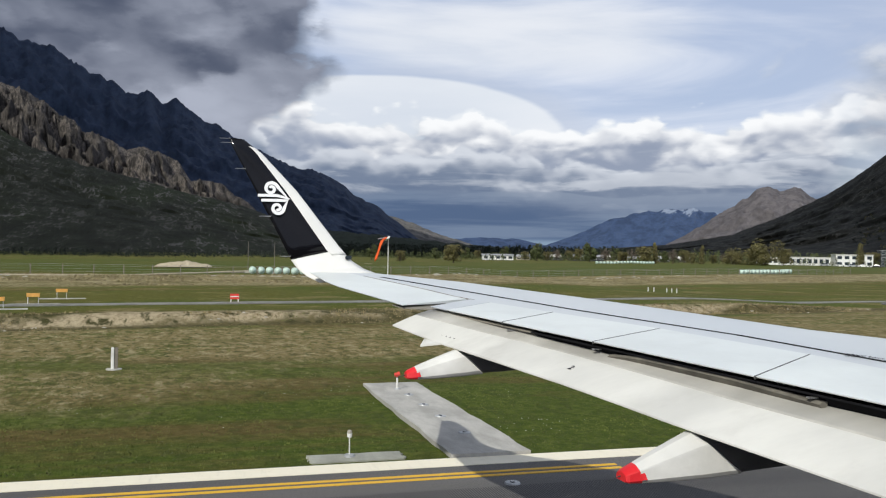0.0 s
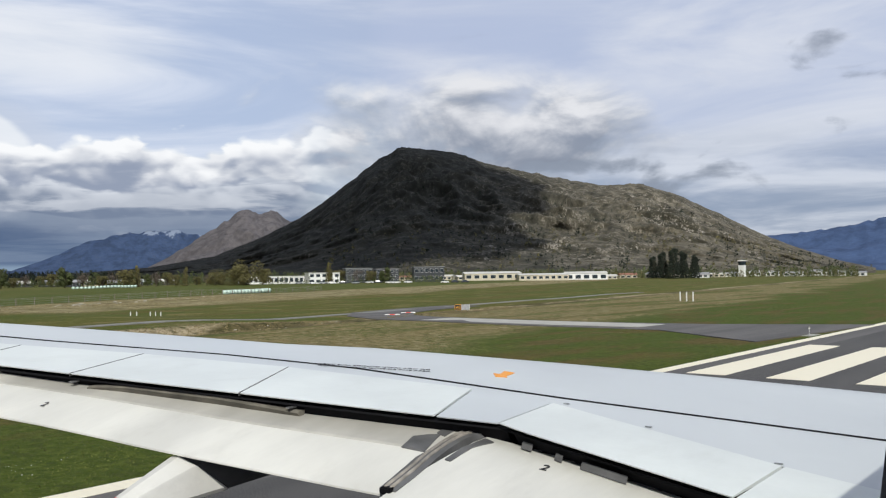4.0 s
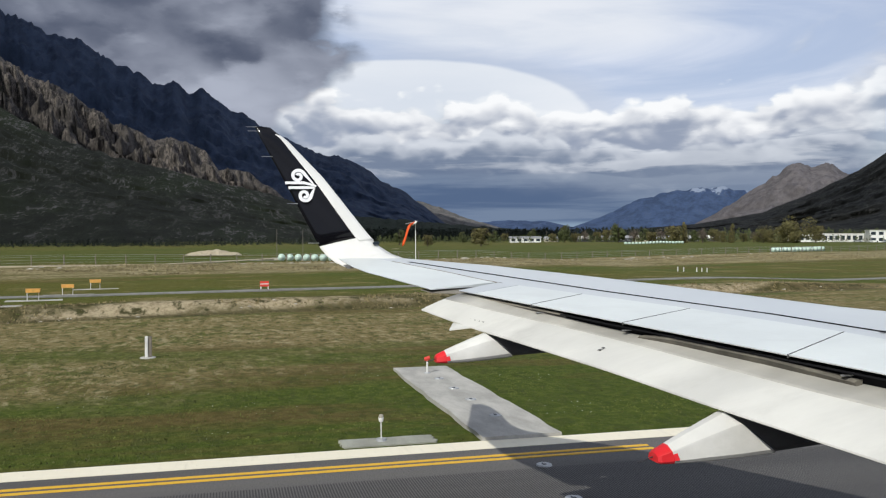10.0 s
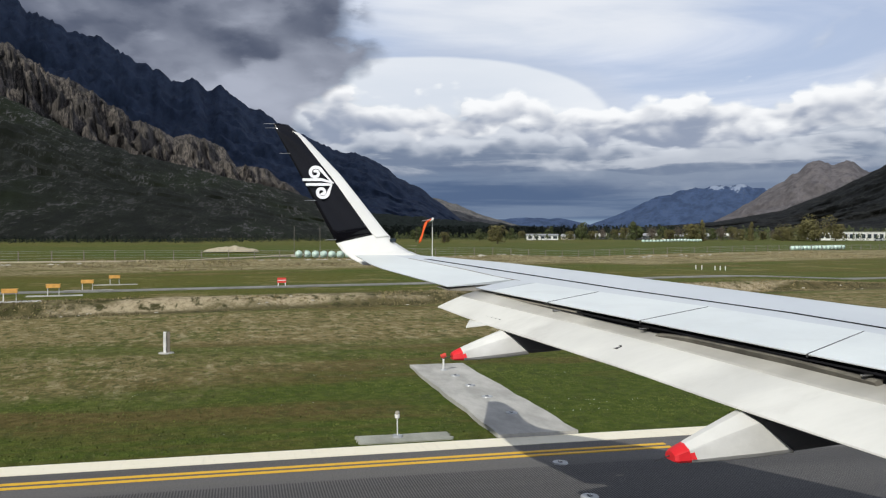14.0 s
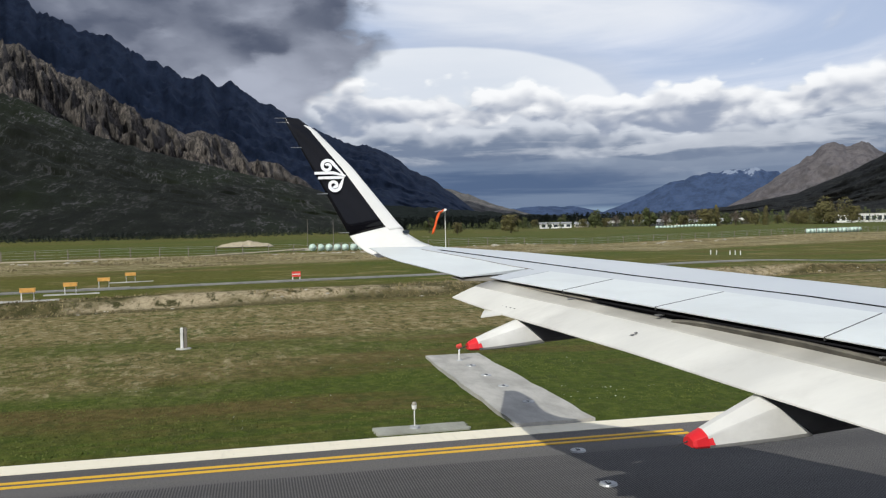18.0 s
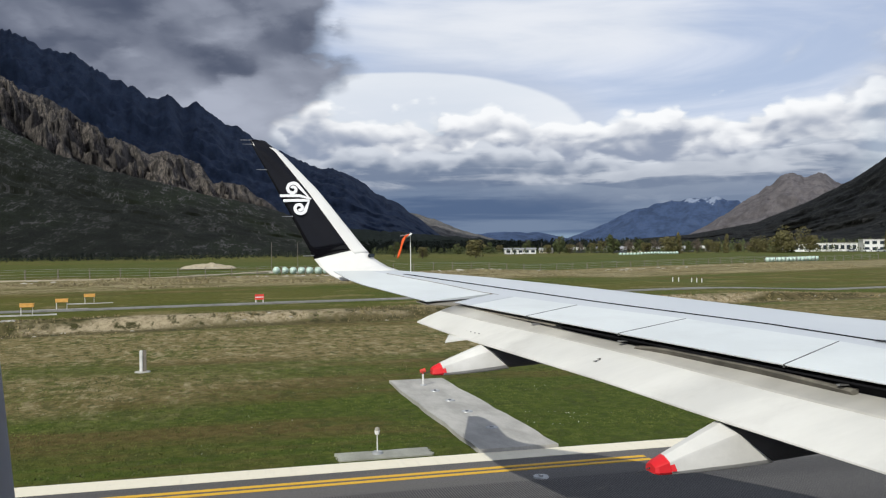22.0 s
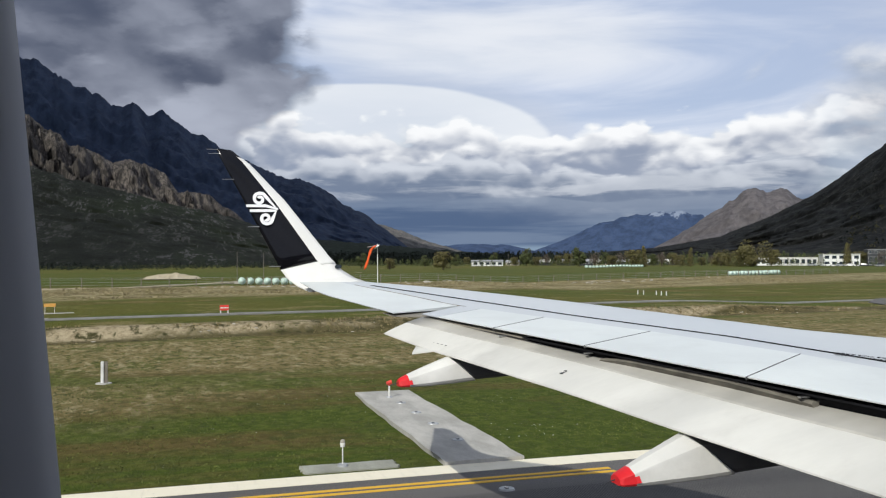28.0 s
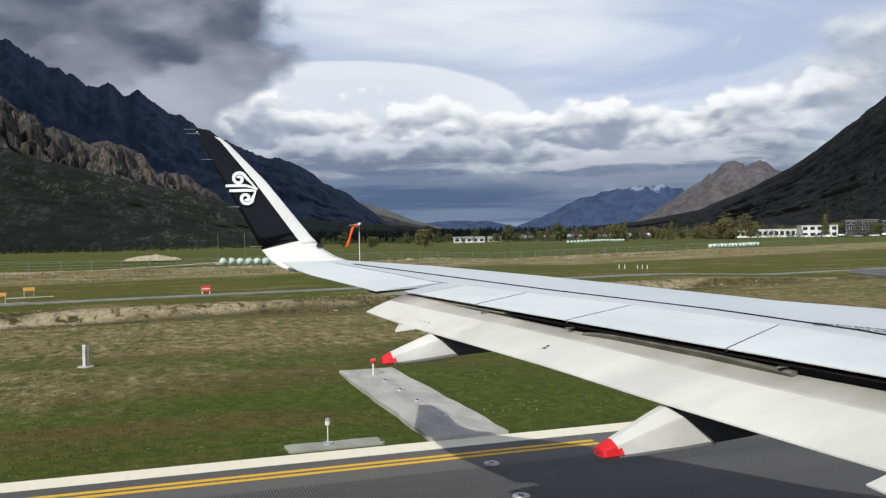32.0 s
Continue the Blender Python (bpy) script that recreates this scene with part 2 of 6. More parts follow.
# fairing front below the flap: its shade is put into the colour
FAIRING_SHADED = paint("fairing_dark", (0.10, 0.10, 0.105), 0.6, 0.0, 0.1, 2.0)
TIP_RED = paint("tip_red", (0.72, 0.022, 0.03), 0.4, 0.0, 0.06, 3.0)
GLOSS_BLACK = paint("gloss_black", (0.004, 0.004, 0.006), 0.10, 0.0, 0.1, 1.0)
GLOSS_BLACK.node_tree.nodes["Principled BSDF"].inputs["Specular IOR Level"].default_value = 0.3
EDGE_WHITE = paint("edge_white", (0.78, 0.77, 0.74), 0.35, 0.0, 0.04, 1.2)
LOGO_WHITE = paint("logo_white", (0.85, 0.85, 0.85), 0.4, 0.0, 0.02, 2.0)
# black of the wing seals, and of sheets that imitate shade in gaps
SEAL_SHADE_BLACK = paint("seal_dark", (0.012, 0.012, 0.014), 0.8, 0.0, 0.15, 3.0)
SEAL_SHADE_BLACK.node_tree.nodes["Principled BSDF"].inputs["Specular IOR Level"].default_value = 0.06
SEAL_TAN = paint("seal_tan", (0.30, 0.275, 0.245), 0.65, 0.0, 0.2, 6.0)
SEAL_GREY = paint("seal_grey", (0.115, 0.115, 0.118), 0.6, 0.0, 0.15, 4.0)
INK_BLACK = paint("ink_black", (0.03, 0.03, 0.035), 0.6)
INK_ORANGE = paint("ink_orange", (0.95, 0.36, 0.01), 0.5)
BARE_METAL = paint("bare_metal", (0.55, 0.55, 0.56), 0.35, 0.9, 0.1, 5.0)
HULL_WHITE = paint("hull_white", (0.78, 0.78, 0.78), 0.35)
CABIN_GREY = paint("cabin_grey", (0.34, 0.35, 0.39), 0.7, 0.0, 0.06, 30.0)


def asphalt():
    m, n, b = material("asphalt", 0.85)
    p = place(n)
    grain = n.noise(p, 28.0, 3.0, 0.7)
    patch = n.noise(place(n, 0.9, 0.06, 1), 0.5, 5.0, 0.6)
    col = n.mix(n.step(patch, 0.3, 0.7), (0.084, 0.079, 0.077), (0.138, 0.130, 0.125))
    col = n.mix(n.step(grain, 0.4, 0.75, 0.0, 0.6), col, (0.030, 0.030, 0.032))
    # sawn drainage grooves across the middle of the runway
    sep = n.add("ShaderNodeSeparateXYZ")
    n.link(p, sep.inputs[0])
    saw = n.math("ABSOLUTE", n.math("SUBTRACT", n.math("FRACT", n.math("MULTIPLY", sep.outputs[1], 19.0)), 0.5))
    cut = n.math("MULTIPLY", n.step(saw, 0.20, 0.30), n.step(sep.outputs[0], -15.9, -15.8))
    col = n.mix(n.math("MULTIPLY", cut, 0.75), col, (0.016, 0.016, 0.018))
    n.link(col, b.inputs["Base Color"])
    bump(n, b, n.math("SUBTRACT", grain, cut), 0.5, 0.01)
    return m


def line_paint(name, colour):
    m, n, b = material(name, 0.7)
    p = place(n)
    worn = n.noise(p, 6.0, 6.0, 0.7)
    streak = n.noise(place(n, 1.0, 9.0, 1.0), 0.8, 4.0, 0.6)
    col = n.mix(n.step(worn, 0.56, 0.85, 0.0, 0.45), colour, tuple(c * 0.35 for c in colour))
    col = n.mix(n.step(streak, 0.5, 0.8, 0.0, 0.2), col, tuple(c * 0.5 for c in colour))
    n.link(col, b.inputs["Base Color"])
    bump(n, b, worn, 0.2, 0.01)
    return m


def concrete(name="concrete", tint=(1.0, 1.0, 1.0)):
    m, n, b = material(name, 0.85)
    p = place(n)
    fine = n.noise(p, 30.0, 3.0, 0.7)
    broad = n.noise(place(n, 0.6, 1.6, 1), 0.9, 6.0, 0.65)
    col = n.mix(n.step(broad, 0.3, 0.7), (0.32, 0.31, 0.285), (0.49, 0.475, 0.44))
    col = n.mix(n.step(fine, 0.5, 0.8, 0.0, 0.4), col, (0.16, 0.155, 0.15))
    col = n.mix(1.0, col, tint, "MULTIPLY")
    n.link(col, b.inputs["Base Color"])
    bump(n, b, fine, 0.3, 0.01)
    return m


def meadow():
    """Airfield grass: mown green by the runway, thin pale turf in clumps beyond, an eroded bank, olive fields and hay strips far out."""
    m, n, b = material("meadow", 0.95)
    g = n.add("ShaderNodeNewGeometry")
    sep = n.add("ShaderNodeSeparateXYZ")
    n.link(g.outputs["Position"], sep.inputs[0])
    raw = sep.outputs[0]
    x = n.math("MULTIPLY_ADD", sep.outputs[1], 0.16, raw)
    x2 = n.math("MULTIPLY_ADD", sep.outputs[1], 0.34, raw)
    p = place(n)
    broad = n.noise(place(n, 0.07, 0.03, 0), 1.0, 5.0, 0.6)
    mid = n.noise(place(n, 0.20, 0.15, 0), 1.0, 6.0, 0.62)
    clump = n.noise(place(n, 0.75, 1.25, 0), 1.0, 9.0, 0.66, 0.3)
    clump2 = n.noise(place(n, 0.6, 1.0, 0), 1.3, 9.0, 0.68, 0.4)
    fine = n.noise(p, 2.6, 6.0, 0.72)
    tiny = n.noise(p, 16.0, 4.0, 0.75)
    green = n.mix(n.step(fine, 0.35, 0.7), (0.047, 0.071, 0.009), (0.098, 0.123, 0.021))
    rusty = n.mix(n.step(fine, 0.35, 0.7), (0.088, 0.062, 0.020), (0.155, 0.112, 0.044))
    turf = n.mix(n.step(fine, 0.32, 0.7), (0.160, 0.124, 0.050), (0.290, 0.232, 0.116))
    straw = n.mix(n.step(fine, 0.3, 0.7), (0.235, 0.198, 0.105), (0.42, 0.36, 0.215))
    olive = n.mix(n.step(fine, 0.35, 0.7), (0.078, 0.080, 0.014), (0.135, 0.128, 0.032))
    soil = n.mix(n.step(fine, 0.30, 0.60), (0.22, 0.172, 0.100), (0.44, 0.365, 0.240))
    dark = n.mix(n.step(tiny, 0.4, 0.6), (0.034, 0.044, 0.010), (0.066, 0.078, 0.020))
    # mown grass with rust-brown worn patches
    worn = n.noise(n.xyz(n.math("MULTIPLY", raw, 0.30), n.math("MULTIPLY", sep.outputs[1], 0.055), 9.0), 1.0, 6.0, 0.6, 0.5)
    col = n.mix(n.step(n.math("ADD", n.math("MULTIPLY", mid, 0.3), n.math("MULTIPLY", worn, 0.7)), 0.47, 0.60, 0.0, 0.85), green, rusty)
    # thin pale turf, broken up by green clumps
    wob = n.math("MULTIPLY_ADD", n.math("SUBTRACT", mid, 0.5), 12.0, x)
    wob = n.math("MULTIPLY_ADD", n.math("SUBTRACT", broad, 0.5), 34.0, wob)
    zone = n.math("MULTIPLY", n.step(wob, -25.5, -33.0), n.step(x, -56.0, -53.0))
    swathe = n.noise(n.xyz(n.math("MULTIPLY", raw, 0.16), n.math("MULTIPLY", sep.outputs[1], 0.022), 4.0), 1.0, 4.0, 0.55, 0.4)
    zone = n.math("MULTIPLY", zone, n.step(swathe, 0.36, 0.54, 0.22, 1.0))
    pale = n.step(n.math("ADD", n.math("MULTIPLY", clump, 0.6), n.math("MULTIPLY", mid, 0.5)), 0.475, 0.525)
    col = n.mix(n.math("MULTIPLY", zone, n.math("MULTIPLY_ADD", pale, 0.60, 0.30)), col, turf)
    col = n.mix(n.math("MULTIPLY", zone, n.step(clump2, 0.555, 0.585, 0.0, 0.8)), col, straw)
    col = n.mix(n.step(clump2, 0.45, 0.40, 0.0, 0.5), col, dark)
    # crisp small clumps and bare flecks
    clump3 = n.noise(place(n, 1.3, 2.3, 0), 1.0, 6.0, 0.62, 0.2)
    col = n.mix(n.math("MULTIPLY", zone, n.step(clump3, 0.44, 0.405, 0.0, 0.68)), col, dark)
    col = n.mix(n.math("MULTIPLY", zone, n.step(clump3, 0.585, 0.61, 0.0, 0.7)), col, straw)
    col = n.mix(n.step(clump3, 0.40, 0.35, 0.0, 0.35), col, dark)
    # olive field past the bank, then hay-coloured strips and lusher pasture
    beyond = n.step(n.math("MULTIPLY_ADD", n.math("SUBTRACT", mid, 0.5), 2.0, x), -55.0, -57.5)
    field = n.mix(n.step(broad, 0.42, 0.60, 0.0, 0.8), olive, green)
    field = n.mix(n.step(n.math("ADD", mid, n.math("MULTIPLY", clump, 0.25)), 0.66, 0.74, 0.0, 0.55), field, turf)
    col = n.mix(beyond, col, field)
    strips = n.noise(n.xyz(n.math("MULTIPLY", x, 0.13), n.math("MULTIPLY", sep.outputs[1], 0.012)), 1.0, 4.0, 0.6)
    col = n.mix(n.math("MULTIPLY", n.step(x, -74.0, -80.0), n.step(strips, 0.50, 0.62, 0.0, 0.5)), col, rusty)
    dry = n.math("MULTIPLY", n.step(n.math("MULTIPLY_ADD", n.math("SUBTRACT", mid, 0.5), 22.0, x2), -93.0, -100.0), n.step(x2, -142.0, -137.0))
    col = n.mix(n.math("MULTIPLY", dry, n.step(n.math("ADD", n.math("MULTIPLY", fine, 0.5), n.math("MULTIPLY", mid, 0.5)), 0.42, 0.56, 0.05, 0.85)), n.mix(n.math("MULTIPLY", dry, 0.6), col, rusty), straw)
    lush = n.math("MULTIPLY", n.step(x2, -138.0, -142.0), n.step(x2, -330.0, -240.0))
    col = n.mix(n.math("MULTIPLY", lush, n.step(broad, 0.35, 0.65, 0.35, 0.8)), col, (0.072, 0.094, 0.020))
    # eroded bank: rough brown grass with bare pale patches
    bank = n.math("MULTIPLY", n.step(x, -51.6, -53.2), n.step(x, -58.4, -56.2))
    rough = n.mix(n.step(clump, 0.40, 0.60), (0.046, 0.038, 0.018), (0.135, 0.106, 0.054))
    col = n.mix(n.math("MULTIPLY", bank, 0.8), col, rough)
    bare = n.math("MULTIPLY", n.math("MULTIPLY", bank, n.step(n.math("MULTIPLY_ADD", n.math("SUBTRACT", clump, 0.5), 3.0, x), -53.4, -54.6)), n.step(n.math("ADD", n.math("MULTIPLY", mid, 0.5), n.math("MULTIPLY", broad, 0.6)), 0.50, 0.58))
    col = n.mix(n.math("MULTIPLY", bare, n.step(clump, 0.36, 0.50)), col, soil)
    col = n.mix(n.step(tiny, 0.42, 0.72, 0.0, 0.5), col, n.mix(0.5, col, (0.02, 0.03, 0.008)))
    n.link(col, b.inputs["Base Color"])
    n.put(b.inputs["Specular IOR Level"], 0.12)
    h = n.math("ADD", n.math("ADD", fine, n.math("MULTIPLY", clump, 0.8)), n.math("MULTIPLY", tiny, 0.5))
    bump(n, b, h, 0.8, 0.10)
    return m


def hillside(name, rock, bush, scale=0.004, rocky=0.5, grass=None, relief=8.0, snow=None, stretch=(1, 1, 1), bare=None):
    """Scree, bush and bare rock on a mountain."""
    m, n, b = material(name, 0.95)
    p = place(n, *stretch)
    broad = n.noise(p, scale, 6.0, 0.6)
    mid = n.noise(p, scale * 6, 6.0, 0.68)
    fine = n.noise(p, scale * 30, 5.0, 0.72)
    lo, hi = 0.66 - 0.3 * rocky, 0.74 - 0.3 * rocky
    f = n.step(n.math("ADD", n.math("MULTIPLY", mid, 0.45), n.math("MULTIPLY", fine, 0.55)), lo, hi)
    f = n.math("MULTIPLY", f, n.step(broad, 0.35, 0.65, 0.25, 1.0))
    ground = n.mix(n.step(mid, 0.35, 0.65), bush, tuple(c * 1.6 for c in bush))
    if bare:
        # the far end of the hill is bare and stony, with dry grass
        sep = n.add("ShaderNodeSeparateXYZ")
        n.link(place(n), sep.inputs[0])
        side = n.math("ADD", n.math("MULTIPLY", sep.outputs[0], math.cos(radians(bare))), n.math("MULTIPLY", sep.outputs[1], math.sin(radians(bare))))
        side = n.step(n.math("MULTIPLY_ADD", n.math("SUBTRACT", broad, 0.5), 700.0, side), -180.0, 160.0)
        f = n.math("MULTIPLY", f, n.math("MULTIPLY_ADD", side, 0.75, 0.25))
        ground = n.mix(n.math("MULTIPLY", side, n.step(mid, 0.35, 0.6, 0.25, 0.9)), ground, (0.155, 0.136, 0.100))
    if grass:
        ground = n.mix(n.step(broad, 0.45, 0.62, 0.0, 0.8), ground, grass)
    col = n.mix(f, ground, rock)
    grit = n.noise(p, scale * 90, 4.0, 0.7)
    col = n.mix(n.step(grit, 0.5, 0.75, 0.0, 0.6), col, tuple(c * 0.55 for c in bush))
    if snow:
        sep = n.add("ShaderNodeSeparateXYZ")
        n.link(place(n), sep.inputs[0])
        deep = n.math("MULTIPLY_ADD", n.math("SUBTRACT", mid, 0.5), snow * 0.9, sep.outputs[2])
        col = n.mix(n.step(deep, snow, snow * 1.06, 0.0, 0.6), col, (0.36, 0.42, 0.52))
    n.link(col, b.inputs["Base Color"])
    n.put(b.inputs["Specular IOR Level"], 0.1)
    bump(n, b, n.math("ADD", mid, n.math("ADD", n.math("MULTIPLY", fine, 0.6), n.math("MULTIPLY", grit, 0.25))), 0.9, relief)
    return m


ASPHALT, CONCRETE, MEADOW = asphalt(), concrete(), meadow()
PAD_GREY = concrete("pad_grey", (0.75, 0.78, 0.72))
ASPHALT_OLD = concrete("asphalt_old", (0.50, 0.50, 0.51))
TRACK_TAN = concrete("track_tan", (0.98, 0.86, 0.66))
LINE_WHITE = line_paint("line_white", (0.82, 0.76, 0.61))
LINE_YELLOW = line_paint("line_yellow", (0.72, 0.42, 0.03))
HILL_NEAR = hillside("hill_near", (0.36, 0.325, 0.28), (0.030, 0.030, 0.025), 0.016, 0.47, (0.042, 0.040, 0.029), 1.6, None, (0.7, 0.7, 0.4), 33.0)
# the range's blue is air haze mixed into its rock colours
RANGE_DARK_HAZE = hillside("range_dark", (0.040, 0.051, 0.078), (0.023, 0.033, 0.057), 0.005, 0.44, None, 4.0, None, (0.35, 1, 0.6))
SLOPE_BUSH = hillside("slope_bush", (0.21, 0.19, 0.17), (0.027, 0.028, 0.018), 0.012, 0.46, (0.038, 0.046, 0.020), 1.2, None, (0.16, 0.9, 0.2))
CRAG_ROCK = hillside("crag_rock", (0.205, 0.178, 0.158), (0.050, 0.046, 0.044), 0.008, 0.62, None, 9.0, None, (0.6, 1.6, 0.5))
SPUR_TAN = hillside("spur_tan", (0.20, 0.175, 0.155), (0.090, 0.088, 0.085), 0.004, 0.5)
PEAK_TAN = hillside("peak_tan", (0.150, 0.134, 0.136), (0.090, 0.083, 0.087), 0.004, 0.5)
# far mountains: the blue of air haze is put into their rock colours
FAR_HAZE = hillside("far_blue", (0.060, 0.092, 0.170), (0.044, 0.070, 0.138), 0.002, 0.5)
HAZE_SNOW = hillside("far_snow", (0.062, 0.088, 0.150), (0.038, 0.060, 0.116), 0.003, 0.5, None, 14.0, 250.0)
FOREST_DARK = hillside("forest_dark", (0.030, 0.038, 0.026), (0.020, 0.026, 0.018), 0.02, 0.4, None, 2.0)
CLOUD_WHITE = paint("cloud_white", (0.85, 0.86, 0.88), 1.0, 0.0, 0.05, 0.002)

LEAF_OLIVE = paint("leaf_olive", (0.135, 0.120, 0.042), 0.8, 0.0, 0.2, 0.8)
LEAF_GREEN = paint("leaf_green", (0.075, 0.092, 0.028), 0.8, 0.0, 0.2, 0.8)
LEAF_PINE = paint("leaf_pine", (0.014, 0.022, 0.012), 0.85, 0.0, 0.2, 0.8)
LEAF_BARE = paint("twig_bare", (0.145, 0.115, 0.090), 0.85, 0.0, 0.2, 0.8)
BARK = paint("bark", (0.085, 0.065, 0.05), 0.9, 0.0, 0.2, 3.0)
WALL_WHITE = paint("wall_white", (0.78, 0.78, 0.76), 0.7, 0.0, 0.05, 0.2)
WALL_CREAM = paint("wall_cream", (0.58, 0.52, 0.40), 0.7, 0.0, 0.05, 0.2)
WALL_DARK = paint("wall_dark", (0.035, 0.038, 0.045), 0.5, 0.0, 0.1, 0.2)
ROOF_PALE = paint("roof_pale", (0.62, 0.60, 0.55), 0.6, 0.0, 0.06, 0.2)
ROOF_RUST = paint("roof_rust", (0.30, 0.13, 0.08), 0.7, 0.0, 0.1, 0.2)
ROOF_GREY = paint("roof_grey", (0.30, 0.30, 0.31), 0.6, 0.0, 0.06, 0.2)
GLASS_DARK = paint("glass_dark", (0.03, 0.04, 0.05), 0.12)
SIGNAL_ORANGE = paint("signal_orange", (0.86, 0.12, 0.02), 0.6, 0.0, 0.08, 4.0)
SIGNAL_RED = paint("signal_red", (0.72, 0.06, 0.04), 0.6, 0.0, 0.08, 4.0)
BOX_AMBER = paint("box_amber", (0.75, 0.40, 0.10), 0.55, 0.0, 0.08, 4.0)
POST_WHITE = paint("post_white", (0.74, 0.73, 0.70), 0.6, 0.0, 0.08, 5.0)
STEEL = paint("steel", (0.42, 0.43, 0.44), 0.5, 0.4, 0.1, 6.0)
WOOD_GREY = paint("wood_grey", (0.20, 0.175, 0.145), 0.9, 0.0, 0.15, 5.0)
BALE_WRAP = paint("bale_wrap", (0.52, 0.66, 0.58), 0.35, 0.0, 0.08, 2.0)
SIGN_BLACK = paint("sign_black", (0.02, 0.02, 0.02), 0.5)
SIGN_AMBER = paint("sign_amber", (0.90, 0.42, 0.03), 0.5)
HAY_TUFT = paint("hay_tuft", (0.30, 0.25, 0.14), 0.95, 0.0, 0.2, 0.6)
GRASS_TUFT = paint("grass_tuft", (0.115, 0.130, 0.030), 0.95, 0.0, 0.25, 0.4)
TURF_BROWN = paint("turf_brown", (0.235, 0.19, 0.095), 0.95, 0.0, 0.2, 0.5)
PETAL_WHITE = paint("petal_white", (0.85, 0.85, 0.80), 0.8)
STONE_PALE = paint("stone_pale", (0.42, 0.39, 0.33), 0.9, 0.0, 0.15, 0.6)

# ---------------------------------------------------------------- mesh helpers


def part(name, bm, mat, parent=None, label="", smooth=False):
    """One bmesh as one mesh object, under a thing or a part."""
    me = bpy.data.meshes.new(name)
    bm.normal_update()
    bm.to_mesh(me)
    bm.free()
    me.materials.append(mat)
    if smooth:
        for f in me.polygons:
            f.use_smooth = True
    ob = new(name, me)
    if parent is not None:
        ob.parent = parent
    if label:
        ob["label"] = label
    return ob


def from_arrays(name, verts, faces, mat, parent=None, smooth=False):
    me = bpy.data.meshes.new(name)
    me.from_pydata([tuple(map(float, v)) for v in verts], [], [tuple(int(i) for i in f) for f in faces])
    me.materials.append(mat)
    if smooth:
        for f in me.polygons:
            f.use_smooth = True
    ob = new(name, me)
    if parent is not None:
        ob.parent = parent
    return ob


def thing(name, at=(0, 0, 0), label="", category="", group="", turn=0.0):
    e = new(name)
    e.empty_display_size = 0.2
    e.matrix_basis = pose(*at, 0, 0, turn)
    return tagged(e, label, category, group)


def add_box(bm, lo, hi, bevel=0.0):
    """A box between two corners, its edges eased."""
    r = bmesh.ops.create_cube(bm, size=1.0)["verts"]
    for v in r:
        v.co = Vector(((lo[i] + hi[i]) / 2 + v.co[i] * (hi[i] - lo[i]) for i in range(3)))
    if bevel:
        es = list({e for v in r for e in v.link_edges})
        bmesh.ops.bevel(bm, geom=es, offset=bevel, segments=2, affect="EDGES")
    return bm


def box(lo, hi, bevel=0.0):
    return add_box(bmesh.new(), lo, hi, bevel)


def add_tube(bm, a, b, r0, r1=None, seg=10, caps=True):
    """A tapered round bar from a to b."""
    a, b = Vector(a), Vector(b)
    r1 = r0 if r1 is None else r1
    q = (b - a).to_track_quat("Z", "Y")
    rings = []
    for c, r in ((a, r0), (b, r1)):
        rings.append([bm.verts.new(c + q @ Vector((r * math.cos(2 * math.pi * i / seg), r * math.sin(2 * math.pi * i / seg), 0))) for i in range(seg)])
    for i in range(seg):
        bm.faces.new((rings[0][i], rings[0][(i + 1) % seg], rings[1][(i + 1) % seg], rings[1][i]))
    if caps:
        bm.faces.new(rings[0][::-1])
        bm.faces.new(rings[1])
    return bm


def tube(a, b, r0, r1=None, seg=10):
    return add_tube(bmesh.new(), a, b, r0, r1, seg)


def loft(rings, closed=True, ends=True):
    """Joins rings of equally many points."""
    bm = bmesh.new()
    rows = [[bm.verts.new(p) for p in ring] for ring in rings]
    k = len(rows[0])
    for a, b in zip(rows, rows[1:]):
        for i in range(k if closed else k - 1):
            bm.faces.new((a[i], a[(i + 1) % k], b[(i + 1) % k], b[i]))
    if ends and closed:
        bm.faces.new(rows[0][::-1])
        bm.faces.new(rows[-1])
    bmesh.ops.recalc_face_normals(bm, faces=bm.faces)
    return bm


def slab(outline, thick, up=Vector((0, 0, 1))):
    """A flat plate under an outline of points."""
    return loft([[Vector(p) for p in outline], [Vector(p) - up * thick for p in outline]])


def lerp(table, x):
    """Piecewise straight line through (x, y) pairs in rising x."""
    return float(np.interp(x, [p[0] for p in table], [p[1] for p in table]))


# ---------------------------------------------------------------- ground
ROAD_EDGE = -18.2
BANK = -53.5


def ground_height(x, y):
    edge = BANK + 2.2 * noise.noise((y * 0.035, 0.3, 0)) + 0.7 * noise.noise((y * 0.4, 4.0, 0)) - 0.16 * max(min(y, 120), -60)
    k = min(max((edge - x) / (2.2 + 1.6 * noise.noise((y * 0.11, 7.0, 0))), 0.0), 1.0)
    z = 0.62 * k * k * (3 - 2 * k) * min(max((60 - y) / 14, 0.0), 1.0)
    z += 0.16 * noise.noise((x * 0.9, y * 0.55, 6.0)) * 4 * k * (1 - k)
    if x < ROAD_EDGE - 0.5:
        z += 0.05 * noise.noise((x * 0.2, y * 0.15, 1.0)) - 0.02
        z += 0.12 * noise.noise((x * 0.05, y * 0.03, 2.0)) * min(1.0, (ROAD_EDGE - x) / 8)
    elif x < ROAD_EDGE:
        z -= 0.02
    if x < -118:
        d = (-118 - x)
        z += 0.5 * noise.noise((x * 0.06, y * 0.02, 5.0)) * min(1.0, d / 20) + 0.004 * min(d, 400)
    return z


